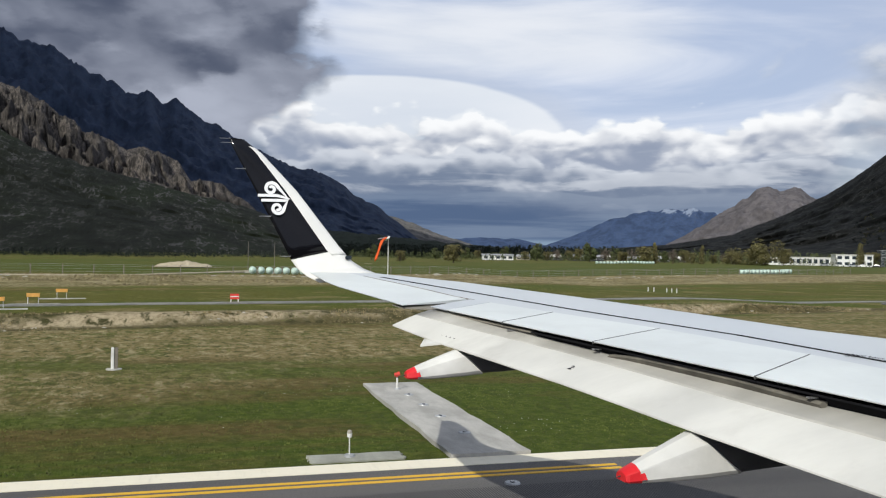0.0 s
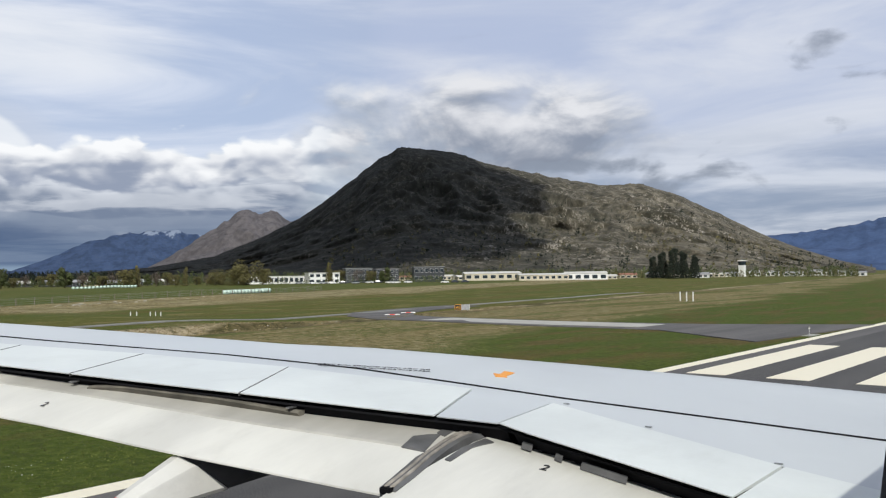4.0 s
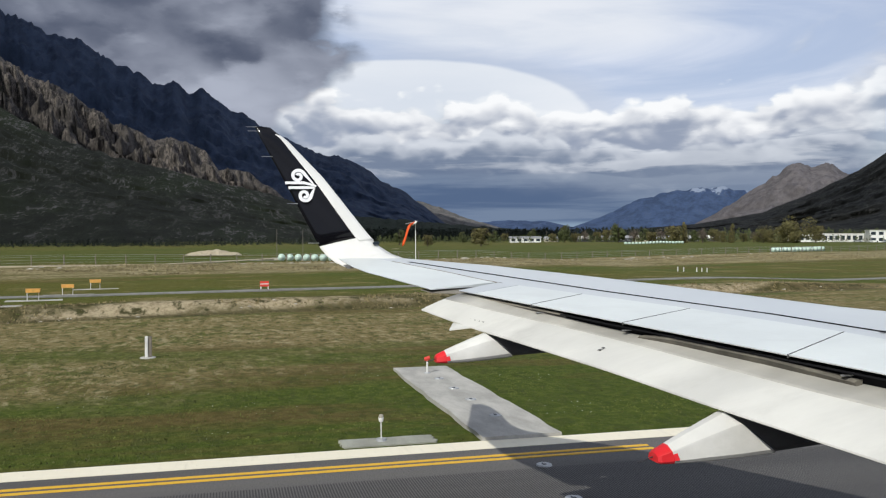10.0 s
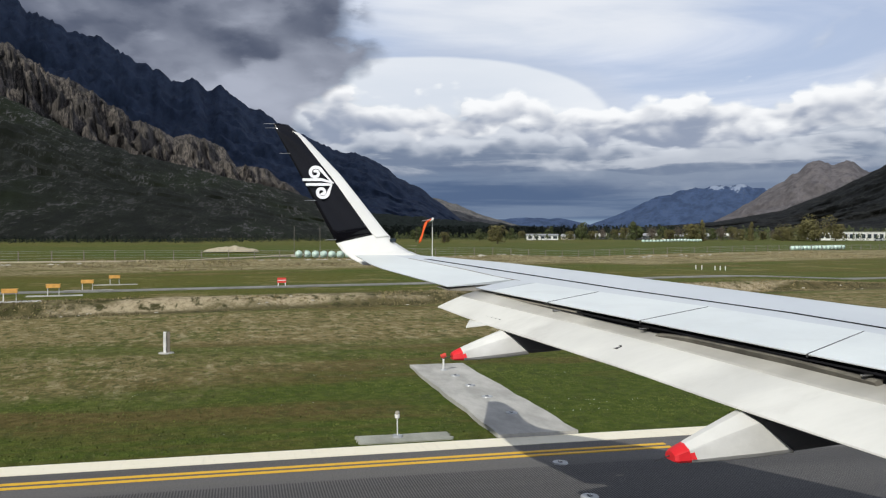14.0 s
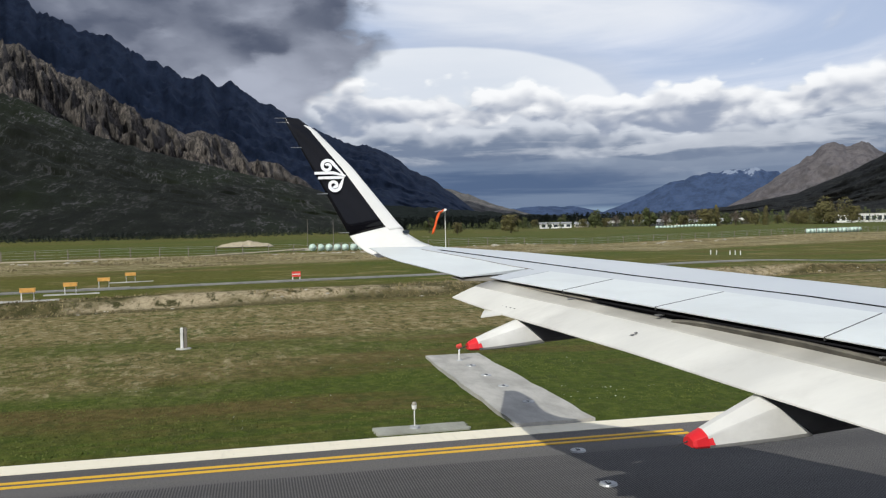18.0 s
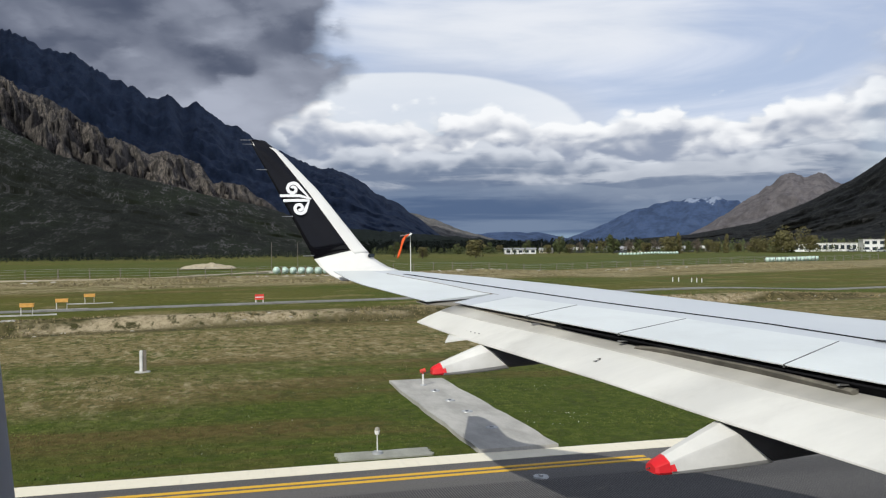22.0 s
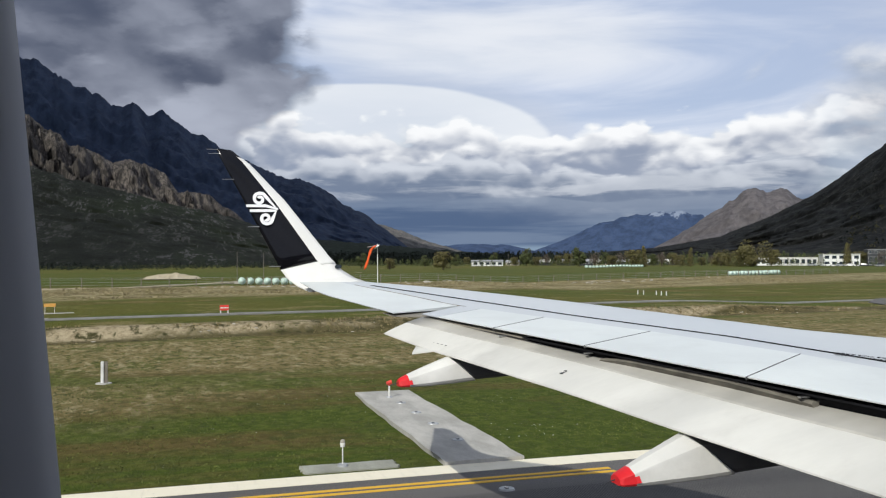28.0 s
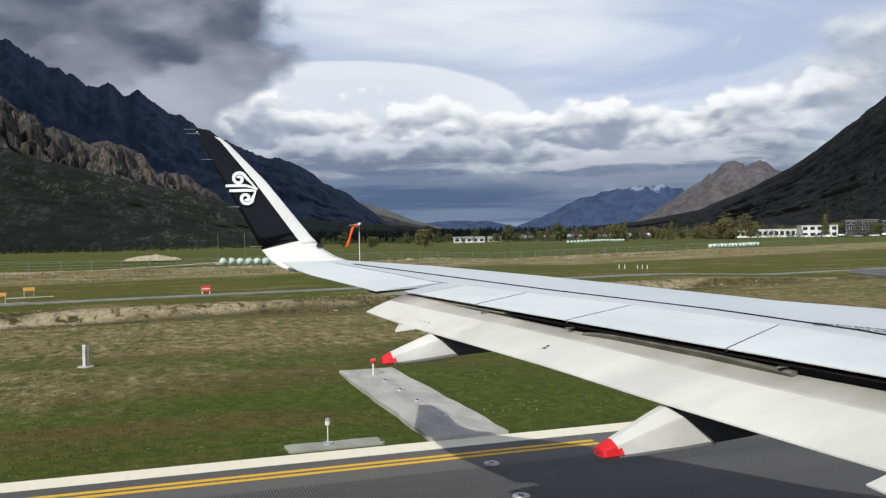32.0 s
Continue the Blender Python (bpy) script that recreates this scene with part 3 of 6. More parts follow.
def grid_ground():
    xs = [-4900, -3600, -2600, -1800, -1200, -800, -560, -420, -330, -260, -210, -180]
    xs += list(np.arange(-165, -76, 3.0)) + list(np.arange(-76, -44, 0.4)) + list(np.arange(-44, -20, 1.0)) + [-19.2, -18.6, ROAD_EDGE, -10, 0, 20, 60, 150, 400, 1000, 2200, 4900]
    ys = [-4900, -2600, -1400, -800, -450, -260, -160, -100, -70] + list(np.arange(-50, 110, 1.1)) + list(np.arange(112, 200, 6)) + [220, 260, 320, 400, 520, 700, 1000, 1500, 2400, 3600, 4900]
    verts = []
    for x in xs:
        for y in ys:
            z = ground_height(x, y) if x < ROAD_EDGE + 0.01 else -0.035
            verts.append((x, y, z))
    k = len(ys)
    faces = [(i * k + j, (i + 1) * k + j, (i + 1) * k + j + 1, i * k + j + 1) for i in range(len(xs) - 1) for j in range(k - 1)]
    ob = from_arrays("ground", verts, faces, MEADOW, smooth=True)
    tagged(ob, "flat airfield grass with brown thin turf and a low eroded soil bank", "ground", kind="structure")


grid_ground()


def strip_mesh(name, x0, x1, y0, y1, z, mat, label, category, kind="structure", thick=0.03, parent=None):
    bm = box((x0, y0, z - thick), (x1, y1, z))
    ob = part(name, bm, mat, parent)
    if parent is None:
        tagged(ob, label, category, kind=kind)
    return ob


runway = strip_mesh("runway", -18.30, 27.0, -300, 1600, 0.0, ASPHALT, "grooved dark grey asphalt runway with painted markings", "runway", thick=0.3)
strip_mesh("edge_line", -18.24, -17.56, -300, 1600, 0.012, LINE_WHITE, "", "", parent=runway)
for xx in (-17.02, -16.74):
    strip_mesh("yellow_line", xx, xx + 0.13, -120, 9.0, 0.012, LINE_YELLOW, "", "", parent=runway)
for i in range(6):
    xx = -16.6 + i * 3.6
    strip_mesh("threshold_bar", xx, xx + 1.8, 37, 55, 0.012, LINE_WHITE, "", "", parent=runway)


# ---------------------------------------------------------------- mountains


def mountain(name, ridge, r_ridge, r_foot, mat, label, jag=0.05, gully=0.1, rows=46, cols=200, seed=0.0, power=1.25, foot=-4.0, freq=3.0, flute=0.0):
    """A mountain seen from the airfield: ridge gives bearing to port of the nose and height angle; the slope falls from r_ridge to r_foot."""
    ridge = sorted(ridge)
    a0, a1 = ridge[0][0], ridge[-1][0]
    verts = []
    back = 4
    for i in range(cols + 1):
        a = a0 + (a1 - a0) * i / cols
        top = math.tan(radians(lerp(ridge, a))) * r_ridge + EYE[2]
        top += jag * top * (noise.fractal((a * 1.3, seed, 0.0), 0.9, 2.1, 5) - 0.2 * abs(noise.noise((a * 4.0, seed, 3.0))) + 0.35 * noise.noise((a * 7.0, seed, 5.0)))
        for j in range(-back, rows + 1):
            v = max(j, 0) / rows
            r = r_ridge + (r_foot - r_ridge) * v
            if j < 0:
                r = r_ridge + (-j) * 0.05 * r_ridge
            drop = (1 - v) ** power if j >= 0 else 1 - 0.2 * (-j)
            px, py = -math.sin(radians(a)) * r, math.cos(radians(a)) * r
            q = Vector((px, py, 0)) * (6.0 / r_ridge)
            g = noise.ridged_multi_fractal((q.x * freq + seed, q.y * freq, seed), 0.9, 2.1, 5, 1.0, 2.0) - 1.0
            h = top * drop * (1 + gully * g * math.sin(math.pi * min(v * 1.2, 1.0))) + foot * v
            h += top * drop * 0.16 * gully * noise.fractal((q.x * freq * 5 + seed, q.y * freq * 5, 1.0), 0.8, 2.1, 4) * min(1.0, v * 6)
            push = gully * 0.35 * (r_ridge - r_foot) * g * math.sin(math.pi * v)
            if flute:
                # steep buttresses and clefts that run down the face
                cleft = abs(noise.fractal((a * 0.55 + 1.1 * v, v * 1.3, seed), 0.85, 2.1, 6))
                push += flute * (0.45 - cleft) * (r_ridge - r_foot) * min(1.0, v * 4 + 0.25)
            s = 1 - push / r
            verts.append((px * s, py * s, h))
    k = rows + 1 + back
    faces = [(i * k + j, i * k + j + 1, (i + 1) * k + j + 1, (i + 1) * k + j) for i in range(cols) for j in range(k - 1)]
    ob = from_arrays(name, verts, faces, mat, smooth=True)
    return tagged(ob, label, "mountain", kind="structure")


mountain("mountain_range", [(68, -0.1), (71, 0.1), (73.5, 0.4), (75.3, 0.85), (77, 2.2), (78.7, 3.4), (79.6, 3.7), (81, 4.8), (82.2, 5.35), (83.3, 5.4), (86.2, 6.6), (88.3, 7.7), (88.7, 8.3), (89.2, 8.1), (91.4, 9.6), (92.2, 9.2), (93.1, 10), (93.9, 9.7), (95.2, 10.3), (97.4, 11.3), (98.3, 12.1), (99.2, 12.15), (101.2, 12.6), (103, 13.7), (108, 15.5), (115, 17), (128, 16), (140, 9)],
         3600, 2200, RANGE_DARK_HAZE, "dark jagged rocky mountain range, blue haze in its colour, under cloud shadow", jag=0.032, gully=0.11, cols=520, rows=80, seed=2.0)
mountain("mountain_spur", [(64, -0.1), (69, 0.2), (71.5, 0.55), (73.8, 1.2), (75.3, 1.8), (77.2, 2.45), (79, 3.2), (84, 4.5), (90, 5.0)],
         4400, 3300, SPUR_TAN, "sunlit tan spur running down from the range", jag=0.05, gully=0.14, cols=200, rows=50, seed=41.0)
mountain("mountain_foothill", [(64, 0.05), (68, 0.35), (72, 0.6), (76, 0.95), (80, 1.3), (84, 1.6), (88, 1.3), (92, 0.4)],
         1250, 800, FOREST_DARK, "low dark forested foothill", jag=0.10, gully=0.12, cols=160, rows=30, seed=31.0)
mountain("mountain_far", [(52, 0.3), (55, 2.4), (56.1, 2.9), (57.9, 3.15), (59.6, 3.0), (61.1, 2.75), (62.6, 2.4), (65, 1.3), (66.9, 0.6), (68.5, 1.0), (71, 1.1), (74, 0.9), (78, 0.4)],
         4750, 4300, HAZE_SNOW, "distant mountain coloured blue for haze, with snow flecks at its summit", jag=0.05, gully=0.1, cols=140, rows=24, seed=5.0)
mountain("mountain_peak", [(42, 0.3), (45, 1.0), (47.5, 2.2), (49.8, 3.55), (50.9, 4.25), (51.5, 4.4), (52.2, 4.25), (52.9, 4.5), (53.3, 4.4), (54, 3.9), (55.8, 2.75), (57.5, 1.6), (59.2, 0.7), (62, 0.2)],
         4200, 3300, PEAK_TAN, "sunlit tan mountain with a broken square summit", jag=0.036, gully=0.17, cols=220, rows=60, seed=8.0)
mountain("mountain_slope", [(73, -0.3), (76.5, 0.0), (79.0, 0.35), (81.5, 1.1), (84, 1.8), (87, 2.9), (90.5, 3.6), (93.5, 4.4), (97, 5.2), (99.8, 6.1), (101.5, 7.0), (103.2, 7.9), (108, 9.4), (114, 10), (130, 6), (140, 3)],
         1300, 420, SLOPE_BUSH, "dark bush-covered lower mountain slope with pale scree", jag=0.025, gully=0.05, cols=320, rows=80, seed=11.0, power=1.35)
mountain("mountain_crag", [(84.6, 1.0), (85.6, 2.0), (86.6, 3.1), (87.6, 3.6), (88.4, 4.3), (89.6, 4.5), (90.3, 4.4), (90.9, 5.3), (91.8, 6.0), (92.9, 6.4), (93.7, 6.3), (94.6, 6.3), (95.5, 6.9), (96.7, 7.2), (97.8, 8.0), (98.8, 8.5), (99.6, 9.2), (100.7, 9.5), (101.7, 9.8), (102.6, 10.6), (103.5, 11.2), (108, 11.6), (114, 9)],
         2150, 1500, CRAG_ROCK, "sunlit pale rock crag on the mountain flank", jag=0.03, gully=0.20, cols=520, rows=90, seed=14.0, power=0.8, freq=3.6, flute=0.10)
near_hill = mountain("mountain_near_hill", [(13, 0.1), (15, 0.6), (17.5, 1.5), (19.5, 2.4), (21.5, 3.5), (24.3, 4.95), (26.8, 5.85), (29, 5.8), (31.3, 6.2), (34, 6.8), (37, 7.5), (39, 8.25), (40.6, 8.4), (42, 8.62), (42.9, 8.55), (43.8, 8.05), (45, 7.25), (46.2, 6.3), (47.5, 5.3), (49.2, 4.1), (51.8, 2.75), (55, 1.45), (59, 0.75), (64, 0.4), (68, 0.05)],
         1700, 760, HILL_NEAR, "steep dark scrub-covered hill with grey rock outcrops", jag=0.014, gully=0.085, cols=460, rows=120, seed=17.0)
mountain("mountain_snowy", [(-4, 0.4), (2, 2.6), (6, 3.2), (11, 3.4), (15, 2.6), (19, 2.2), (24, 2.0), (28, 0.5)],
         4600, 3900, FAR_HAZE, "distant mountains coloured blue for haze, with snow on the tops", jag=0.05, gully=0.12, cols=120, rows=20, seed=21.0)


def cloud(name, shaded, half_x, half_y, height, seed, turn=0.0):
    """A flat-based cloud high overhead whose shadow lies round the place shaded."""
    c = Vector(shaded) - SUN_WAY * ((height - shaded[2]) / -SUN_WAY.z)
    bm = bmesh.new()
    bmesh.ops.create_icosphere(bm, subdivisions=5, radius=1.0)
    for v in bm.verts:
        q = v.co.copy()
        k = 1 + 0.30 * noise.fractal((q.x * 1.8 + seed, q.y * 1.8, q.z * 1.8), 0.9, 2.0, 5)
        v.co = Matrix.Rotation(radians(turn), 3, "Z") @ Vector((q.x * half_x * k, q.y * half_y * k, (q.z if q.z > 0 else 0.25 * q.z) * 260 * k)) + c
    ob = part(name, bm, CLOUD_WHITE, smooth=True)
    tagged(ob, "broad grey-white cloud drifting over the mountains", "cloud", kind="structure")


cloud("cloud", (-3080, -750, 400), 860, 1700, 2000, 1.0)
cloud("cloud", (-950, -340, 60), 520, 760, 1500, 4.0)
cloud("cloud", (-1060, 800, 150), 450, 640, 1500, 9.0, 44.0)

# ---------------------------------------------------------------- aircraft
airliner = thing("airliner", (0, 0, 0), "white airliner with grey wing, black winglet and flaps set for take-off", "aircraft")
ROLL_UP = 0.09


def skin(x):
    """Height of the upper wing skin."""
    return 4.22 + ROLL_UP * (-x - 15.0)


LE = [(-15.0, 3.1), (-13.84, 4.39), (-12.16, 5.71), (-10.6, 6.73), (-9.17, 7.6), (-8.3, 8.45), (-6.09, 9.78), (-4.21, 10.82), (-2.66, 11.61), (1.0, 13.5)]
TE = [(-15.0, 1.95), (-13.43, 2.06), (-11.25, 2.72), (-11.24, 3.0), (-11.08, 3.07), (-4.51, 6.12), (-4.3, 6.05), (-2.22, 5.67), (1.0, 5.3)]
FRONT = [(-15.0, 2.6), (-13.0, 3.4), (-11.9, 3.75), (-10.55, 4.63), (-9.29, 5.5), (-7.69, 6.38), (-5.64, 7.2), (-4.7, 7.3), (-2.26, 6.78), (1.0, 6.4)]
SEAM = [(-14.6, 3.0), (-12.7, 4.03), (-10.74, 5.1), (-8.82, 6.32), (-7.3, 7.02), (-4.77, 7.64), (-1.97, 8.53), (1.0, 9.4)]


def wing_ring(x):
    """Section of the wing box at one span station, nose to rear spar and back."""
    te = lerp(FRONT, x)
    le = lerp(TE, x) + (lerp(LE, x) - lerp(TE, x)) * 1.10
    c, z = le - te, skin(x)
    t = 0.06 + 0.085 * c
    ring = []
    for u in (0.0, 0.004, 0.015, 0.035, 0.07, 0.11, 0.16, 0.22, 0.5, 1.0):
        dip = 0.75 * t * max(0.0, 1 - u / 0.2) ** 2.3
        ring.append(Vector((x, le - u * c, z - dip)))
    for u in (1.0, 0.6, 0.25, 0.1, 0.04, 0.01):
        w = t * (0.35 + 0.75 * math.sqrt(u) if u < 0.3 else 0.95 - 0.25 * (u - 0.3))
        ring.append(Vector((x, le - u * c, z - 0.75 * t - 0.45 * w)))
    return ring


XS = [-15.0, -14.4, -13.84, -13.0, -12.16, -11.4, -10.6, -9.9, -9.17, -8.3, -7.2, -6.09, -5.1, -4.21, -3.4, -2.66, -1.4, 0.6]
wing = part("wing", loft([wing_ring(x) for x in XS]), WING_GREY, airliner, "satin grey upper wing skin", smooth=True)
wing.data.set_sharp_from_angle(angle=radians(40))


def skin_plate(name, x0, x1, y_front, y_rear, mat, lift=0.0, thick=0.045, n=6, label="", sag=0.0):
    """A thin panel that follows the wing between two span stations."""
    rings = []
    for i in range(n + 1):
        xf = x0[0] + (x1[0] - x0[0]) * i / n
        xr = x0[1] + (x1[1] - x0[1]) * i / n
        f, r = y_front(xf), y_rear(xr)
        zf, zr = skin(xf) + lift, skin(xr) + lift - sag
        rings.append([Vector((xf, f, zf)), Vector(((xf + xr) / 2, (f + r) / 2, (zf + zr) / 2 + 0.3 * sag)), Vector((xr, r, zr)), Vector((xr, r + 0.01, zr - 0.012)), Vector((xf, f, zf - thick))])
    return part(name, loft(rings), mat, wing, label)


def under_plate(x0, x1, mat, label):
    rings = []
    for x in np.linspace(x0, x1, 24):
        f, r = lerp(FRONT, x), lerp(TE, x) + 0.05
        rings.append([Vector((x, f, skin(x) - 0.05)), Vector((x, r, skin(x) - 0.042)), Vector((x, r, skin(x) - 0.06)), Vector((x, f, skin(x) - 0.07))])
    part("spoiler_bed", loft(rings), mat, wing, label)


under_plate(-11.6, -9.47, COVE_BROWN, "brown bed under the outer spoiler")
# black plate added so the gaps round the spoilers look shaded
under_plate(-9.46, -0.7, SEAL_SHADE_BLACK, "black plate added under the spoilers to shade their gaps")
f_front = lambda x: lerp(FRONT, x)
f_rear = lambda x: lerp(TE, x)
cuts = [((-11.44, -10.80)), ((-10.55, -9.84)), ((-9.29, -8.56)), ((-7.69, -6.82)), ((-5.64, -5.05))]
for a, b in zip(cuts, cuts[1:]):
    skin_plate("spoiler", (a[0] + 0.008, a[1] + 0.008), (b[0] - 0.008, b[1] - 0.008), f_front, f_rear, PANEL_WHITE, lift=0.010, label="white spoiler panel")
skin_plate("fixed_panel", (-5.62, -5.03), (-4.72, -4.53), f_front, f_rear, WING_GREY, lift=0.006)
skin_plate("spoiler", (-4.69, -4.50), (-2.28, -2.24), f_front, f_rear, PANEL_WHITE, lift=0.010, label="white inner spoiler panel")
skin_plate("spoiler", (-2.25, -2.21), (-0.6, -0.6), f_front, f_rear, PANEL_WHITE, lift=0.010, label="white inner spoiler panel")
skin_plate("fixed_panel", (-11.75, -11.08), (-11.45, -10.81), f_front, f_rear, WING_GREY, lift=0.008, label="grey fixed panel beside the aileron")
skin_plate("aileron", (-15.0, -15.0), (-11.8, -11.27), f_front, f_rear, PANEL_WHITE, lift=0.004, label="white aileron")


def ribbon(name, path, width, mat, parent, lift=0.012, off=(0, 1)):
    """A narrow painted or sealed strip lying on the skin."""
    rings = []
    for x, y in path:
        rings.append([Vector((x - off[0] * width / 2, y - off[1] * width / 2, skin(x) + lift)), Vector((x + off[0] * width / 2, y + off[1] * width / 2, skin(x) + lift)),
                      Vector((x + off[0] * width / 2, y + off[1] * width / 2, skin(x) + lift - 0.02)), Vector((x - off[0] * width / 2, y - off[1] * width / 2, skin(x) + lift - 0.02))])
    return part(name, loft(rings), mat, parent)


# dark joints between the spoilers, bowed a little
for xf, xr in cuts[1:4]:
    rings = []
    for k in range(9):
        u = k / 8
        x = xf + (xr - xf) * u
        y = lerp(FRONT, xf) + (lerp(TE, xr) - lerp(FRONT, xf)) * u
        w = 0.005 + 0.004 * u
        rings.append([Vector((x - w, y, skin(x) + 0.013)), Vector((x + w, y, skin(x) + 0.013)), Vector((x + w, y, skin(x) - 0.02)), Vector((x - w, y, skin(x) - 0.02))])
    part("spoiler_joint", loft(rings), SEAL_GREY, wing)

ribbon("skin_seal", [(x, lerp(SEAM, x)) for x in np.arange(-14.4, 0.4, 0.4)], 0.075, SEAL_SHADE_BLACK, wing, 0.004)

ribbon("hinge_line", [(x, lerp(FRONT, x) + 0.02) for x in np.arange(-14.5, -11.7, 0.35)], 0.014, SEAL_TAN, wing, 0.009)

# sheet between the wing and the flaps; added black imitates the slot's shade
def cove(x0, x1, n=14, mat=SEAL_SHADE_BLACK, label="black sheet in the flap cove, added for its shade"):
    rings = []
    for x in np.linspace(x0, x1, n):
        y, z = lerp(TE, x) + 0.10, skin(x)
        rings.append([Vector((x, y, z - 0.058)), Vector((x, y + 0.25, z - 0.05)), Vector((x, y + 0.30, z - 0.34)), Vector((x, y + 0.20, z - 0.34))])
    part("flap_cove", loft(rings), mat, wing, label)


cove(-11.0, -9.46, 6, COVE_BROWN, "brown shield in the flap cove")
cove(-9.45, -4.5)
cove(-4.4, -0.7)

# pale brown rubbing strip along the rear of the cove
rings = []
for x in np.linspace(-8.42, -6.3, 12):
    y, k = lerp(TE, x), min(1.0, (-6.3 - x) / 0.8, (x + 8.42) / 0.3)
    z = skin(x) - 0.045 * (1 - k)
    rings.append([Vector((x, y + 0.14, z - 0.056)), Vector((x, y + 0.075, z - 0.064)), Vector((x, y + 0.045, z - 0.085)), Vector((x, y + 0.12, z - 0.17))])
part("cove_strip", loft(rings), STRIP_BROWN, wing, "grey-brown rubbing strip in the flap cove")

# flaps
FLAP_TE = [(-11.08, 2.54), (-10.3, 2.9), (-8.0, 3.77), (-6.63, 4.25), (-5.02, 4.86), (-4.6, 5.04)]
FLAP_DROP = [(-11.08, 0.23), (-10.3, 0.30), (-8.0, 0.35), (-6.63, 0.40), (-4.6, 0.46)]


def flap_ring(x, te, drop, lead, crest):
    z = skin(x)
    up = []
    for u in np.linspace(0, 1, 9):
        y = lead + (te - lead) * u
        h = z - crest - (drop - crest) * (u ** 1.5) - 0.10 * max(0.0, 1 - u / 0.18) ** 2
        up.append(Vector((x, y, h)))
    dn = []
    for u in (1.0, 0.7, 0.4, 0.15, 0.03):
        y = lead + (te - lead) * u
        h = z - crest - (drop - crest) * (u ** 1.5) - 0.015 - 0.17 * math.sin(math.pi * min(1, 1 - u)) * (1 - u) ** 0.3 - 0.10 * max(0.0, 1 - u / 0.18) ** 2
        dn.append(Vector((x, y, h)))
    return up + dn


outer = [flap_ring(x, lerp(FLAP_TE, x), lerp(FLAP_DROP, x), lerp(TE, x) + 0.55 * min(1, 0.25 + (x + 11.08) / 3), 0.015 + 0.095 * min(1, (x + 11.08) / 4.5)) for x in np.linspace(-11.06, -4.80, 16)]
flap_out = part("flap", loft(outer), FLAP_CREAM, wing, "cream outboard flap, lowered", smooth=True)
nose_skin = []
for ring in outer:
    grow = Vector((0, 0, 0.004))
    top = [ring[k] + grow for k in range(0, 5)] + [ring[4].lerp(ring[5], 0.25) + grow]
    nose_skin.append(top + [p - grow * 4 for p in top[::-1]])
part("flap_nose", loft(nose_skin), FLAP_NOSE, flap_out, "dull grey-beige flap nose skin, dirty and toned for weaker sun", smooth=True)
flap_out.data.set_sharp_from_angle(angle=radians(35))
inner = [flap_ring(x, 4.62 + 0.02 * (x + 4.4), 0.47, lerp(TE, x) + 0.4, 0.14) for x in np.linspace(-4.70, -0.7, 9)]
flap_in = part("flap", loft(inner), FLAP_CREAM, wing, "cream inboard flap, lowered", smooth=True)
flap_in.data.set_sharp_from_angle(angle=radians(35))
def joint_height(y):
    """Highest of the two flap skins beside their joint."""
    o = (lerp(FLAP_TE, -4.8), lerp(FLAP_DROP, -4.8), lerp(TE, -4.8) + 0.55, 0.11)
    i = (4.62, 0.47, lerp(TE, -4.42) + 0.4, 0.14)
    hs = []
    for x, (te, drop, lead, crest) in ((-4.8, o), (-4.7, i)):
        u = min(max((y - lead) / (te - lead), 0.0), 1.08)
        hs.append(skin(x) - crest - (drop - crest) * u ** 1.5)
    return max(hs)


# the seal bows outboard on its way down over the joint
SEAL_WAY = [(4.90, -4.725), (5.10, -4.752), (5.32, -4.793), (5.58, -4.861), (5.82, -4.895), (6.05, -4.888), (6.22, -4.80)]
strap, ridges = [], ([], [])
for k in range(19):
    y = 6.22 - 1.30 * k / 18
    z = joint_height(y) + 0.014
    xc = lerp(SEAL_WAY, y)
    w = 0.085 + 0.02 * math.sin(math.pi * k / 18)
    strap.append([Vector((xc - w, y, z)), Vector((xc, y, z + 0.012)), Vector((xc + w, y, z - 0.004)), Vector((xc + w, y, z - 0.09)), Vector((xc - w, y, z - 0.09))])
    for row, c, q in ((ridges[0], -0.030, 0.020), (ridges[1], 0.030, 0.014)):
        row.append([Vector((xc + c - q, y, z + 0.004)), Vector((xc + c, y, z + 0.030)), Vector((xc + c + q, y, z + 0.004)), Vector((xc + c, y, z - 0.01))])
seal = part("flap_seal", loft(strap), SEAL_GREY, wing, "worn grey rubber seal between the flaps", smooth=False)
for row in ridges:
    part("seal_ridge", loft(row), SEAL_TAN, seal, "tan worn ridge of the seal", smooth=True)
part("seal_clamp", box((-4.79, 4.88, joint_height(4.9) - 0.02), (-4.67, 4.95, joint_height(4.9) + 0.035), 0.01), SEAL_SHADE_BLACK, seal, "black end clamp")


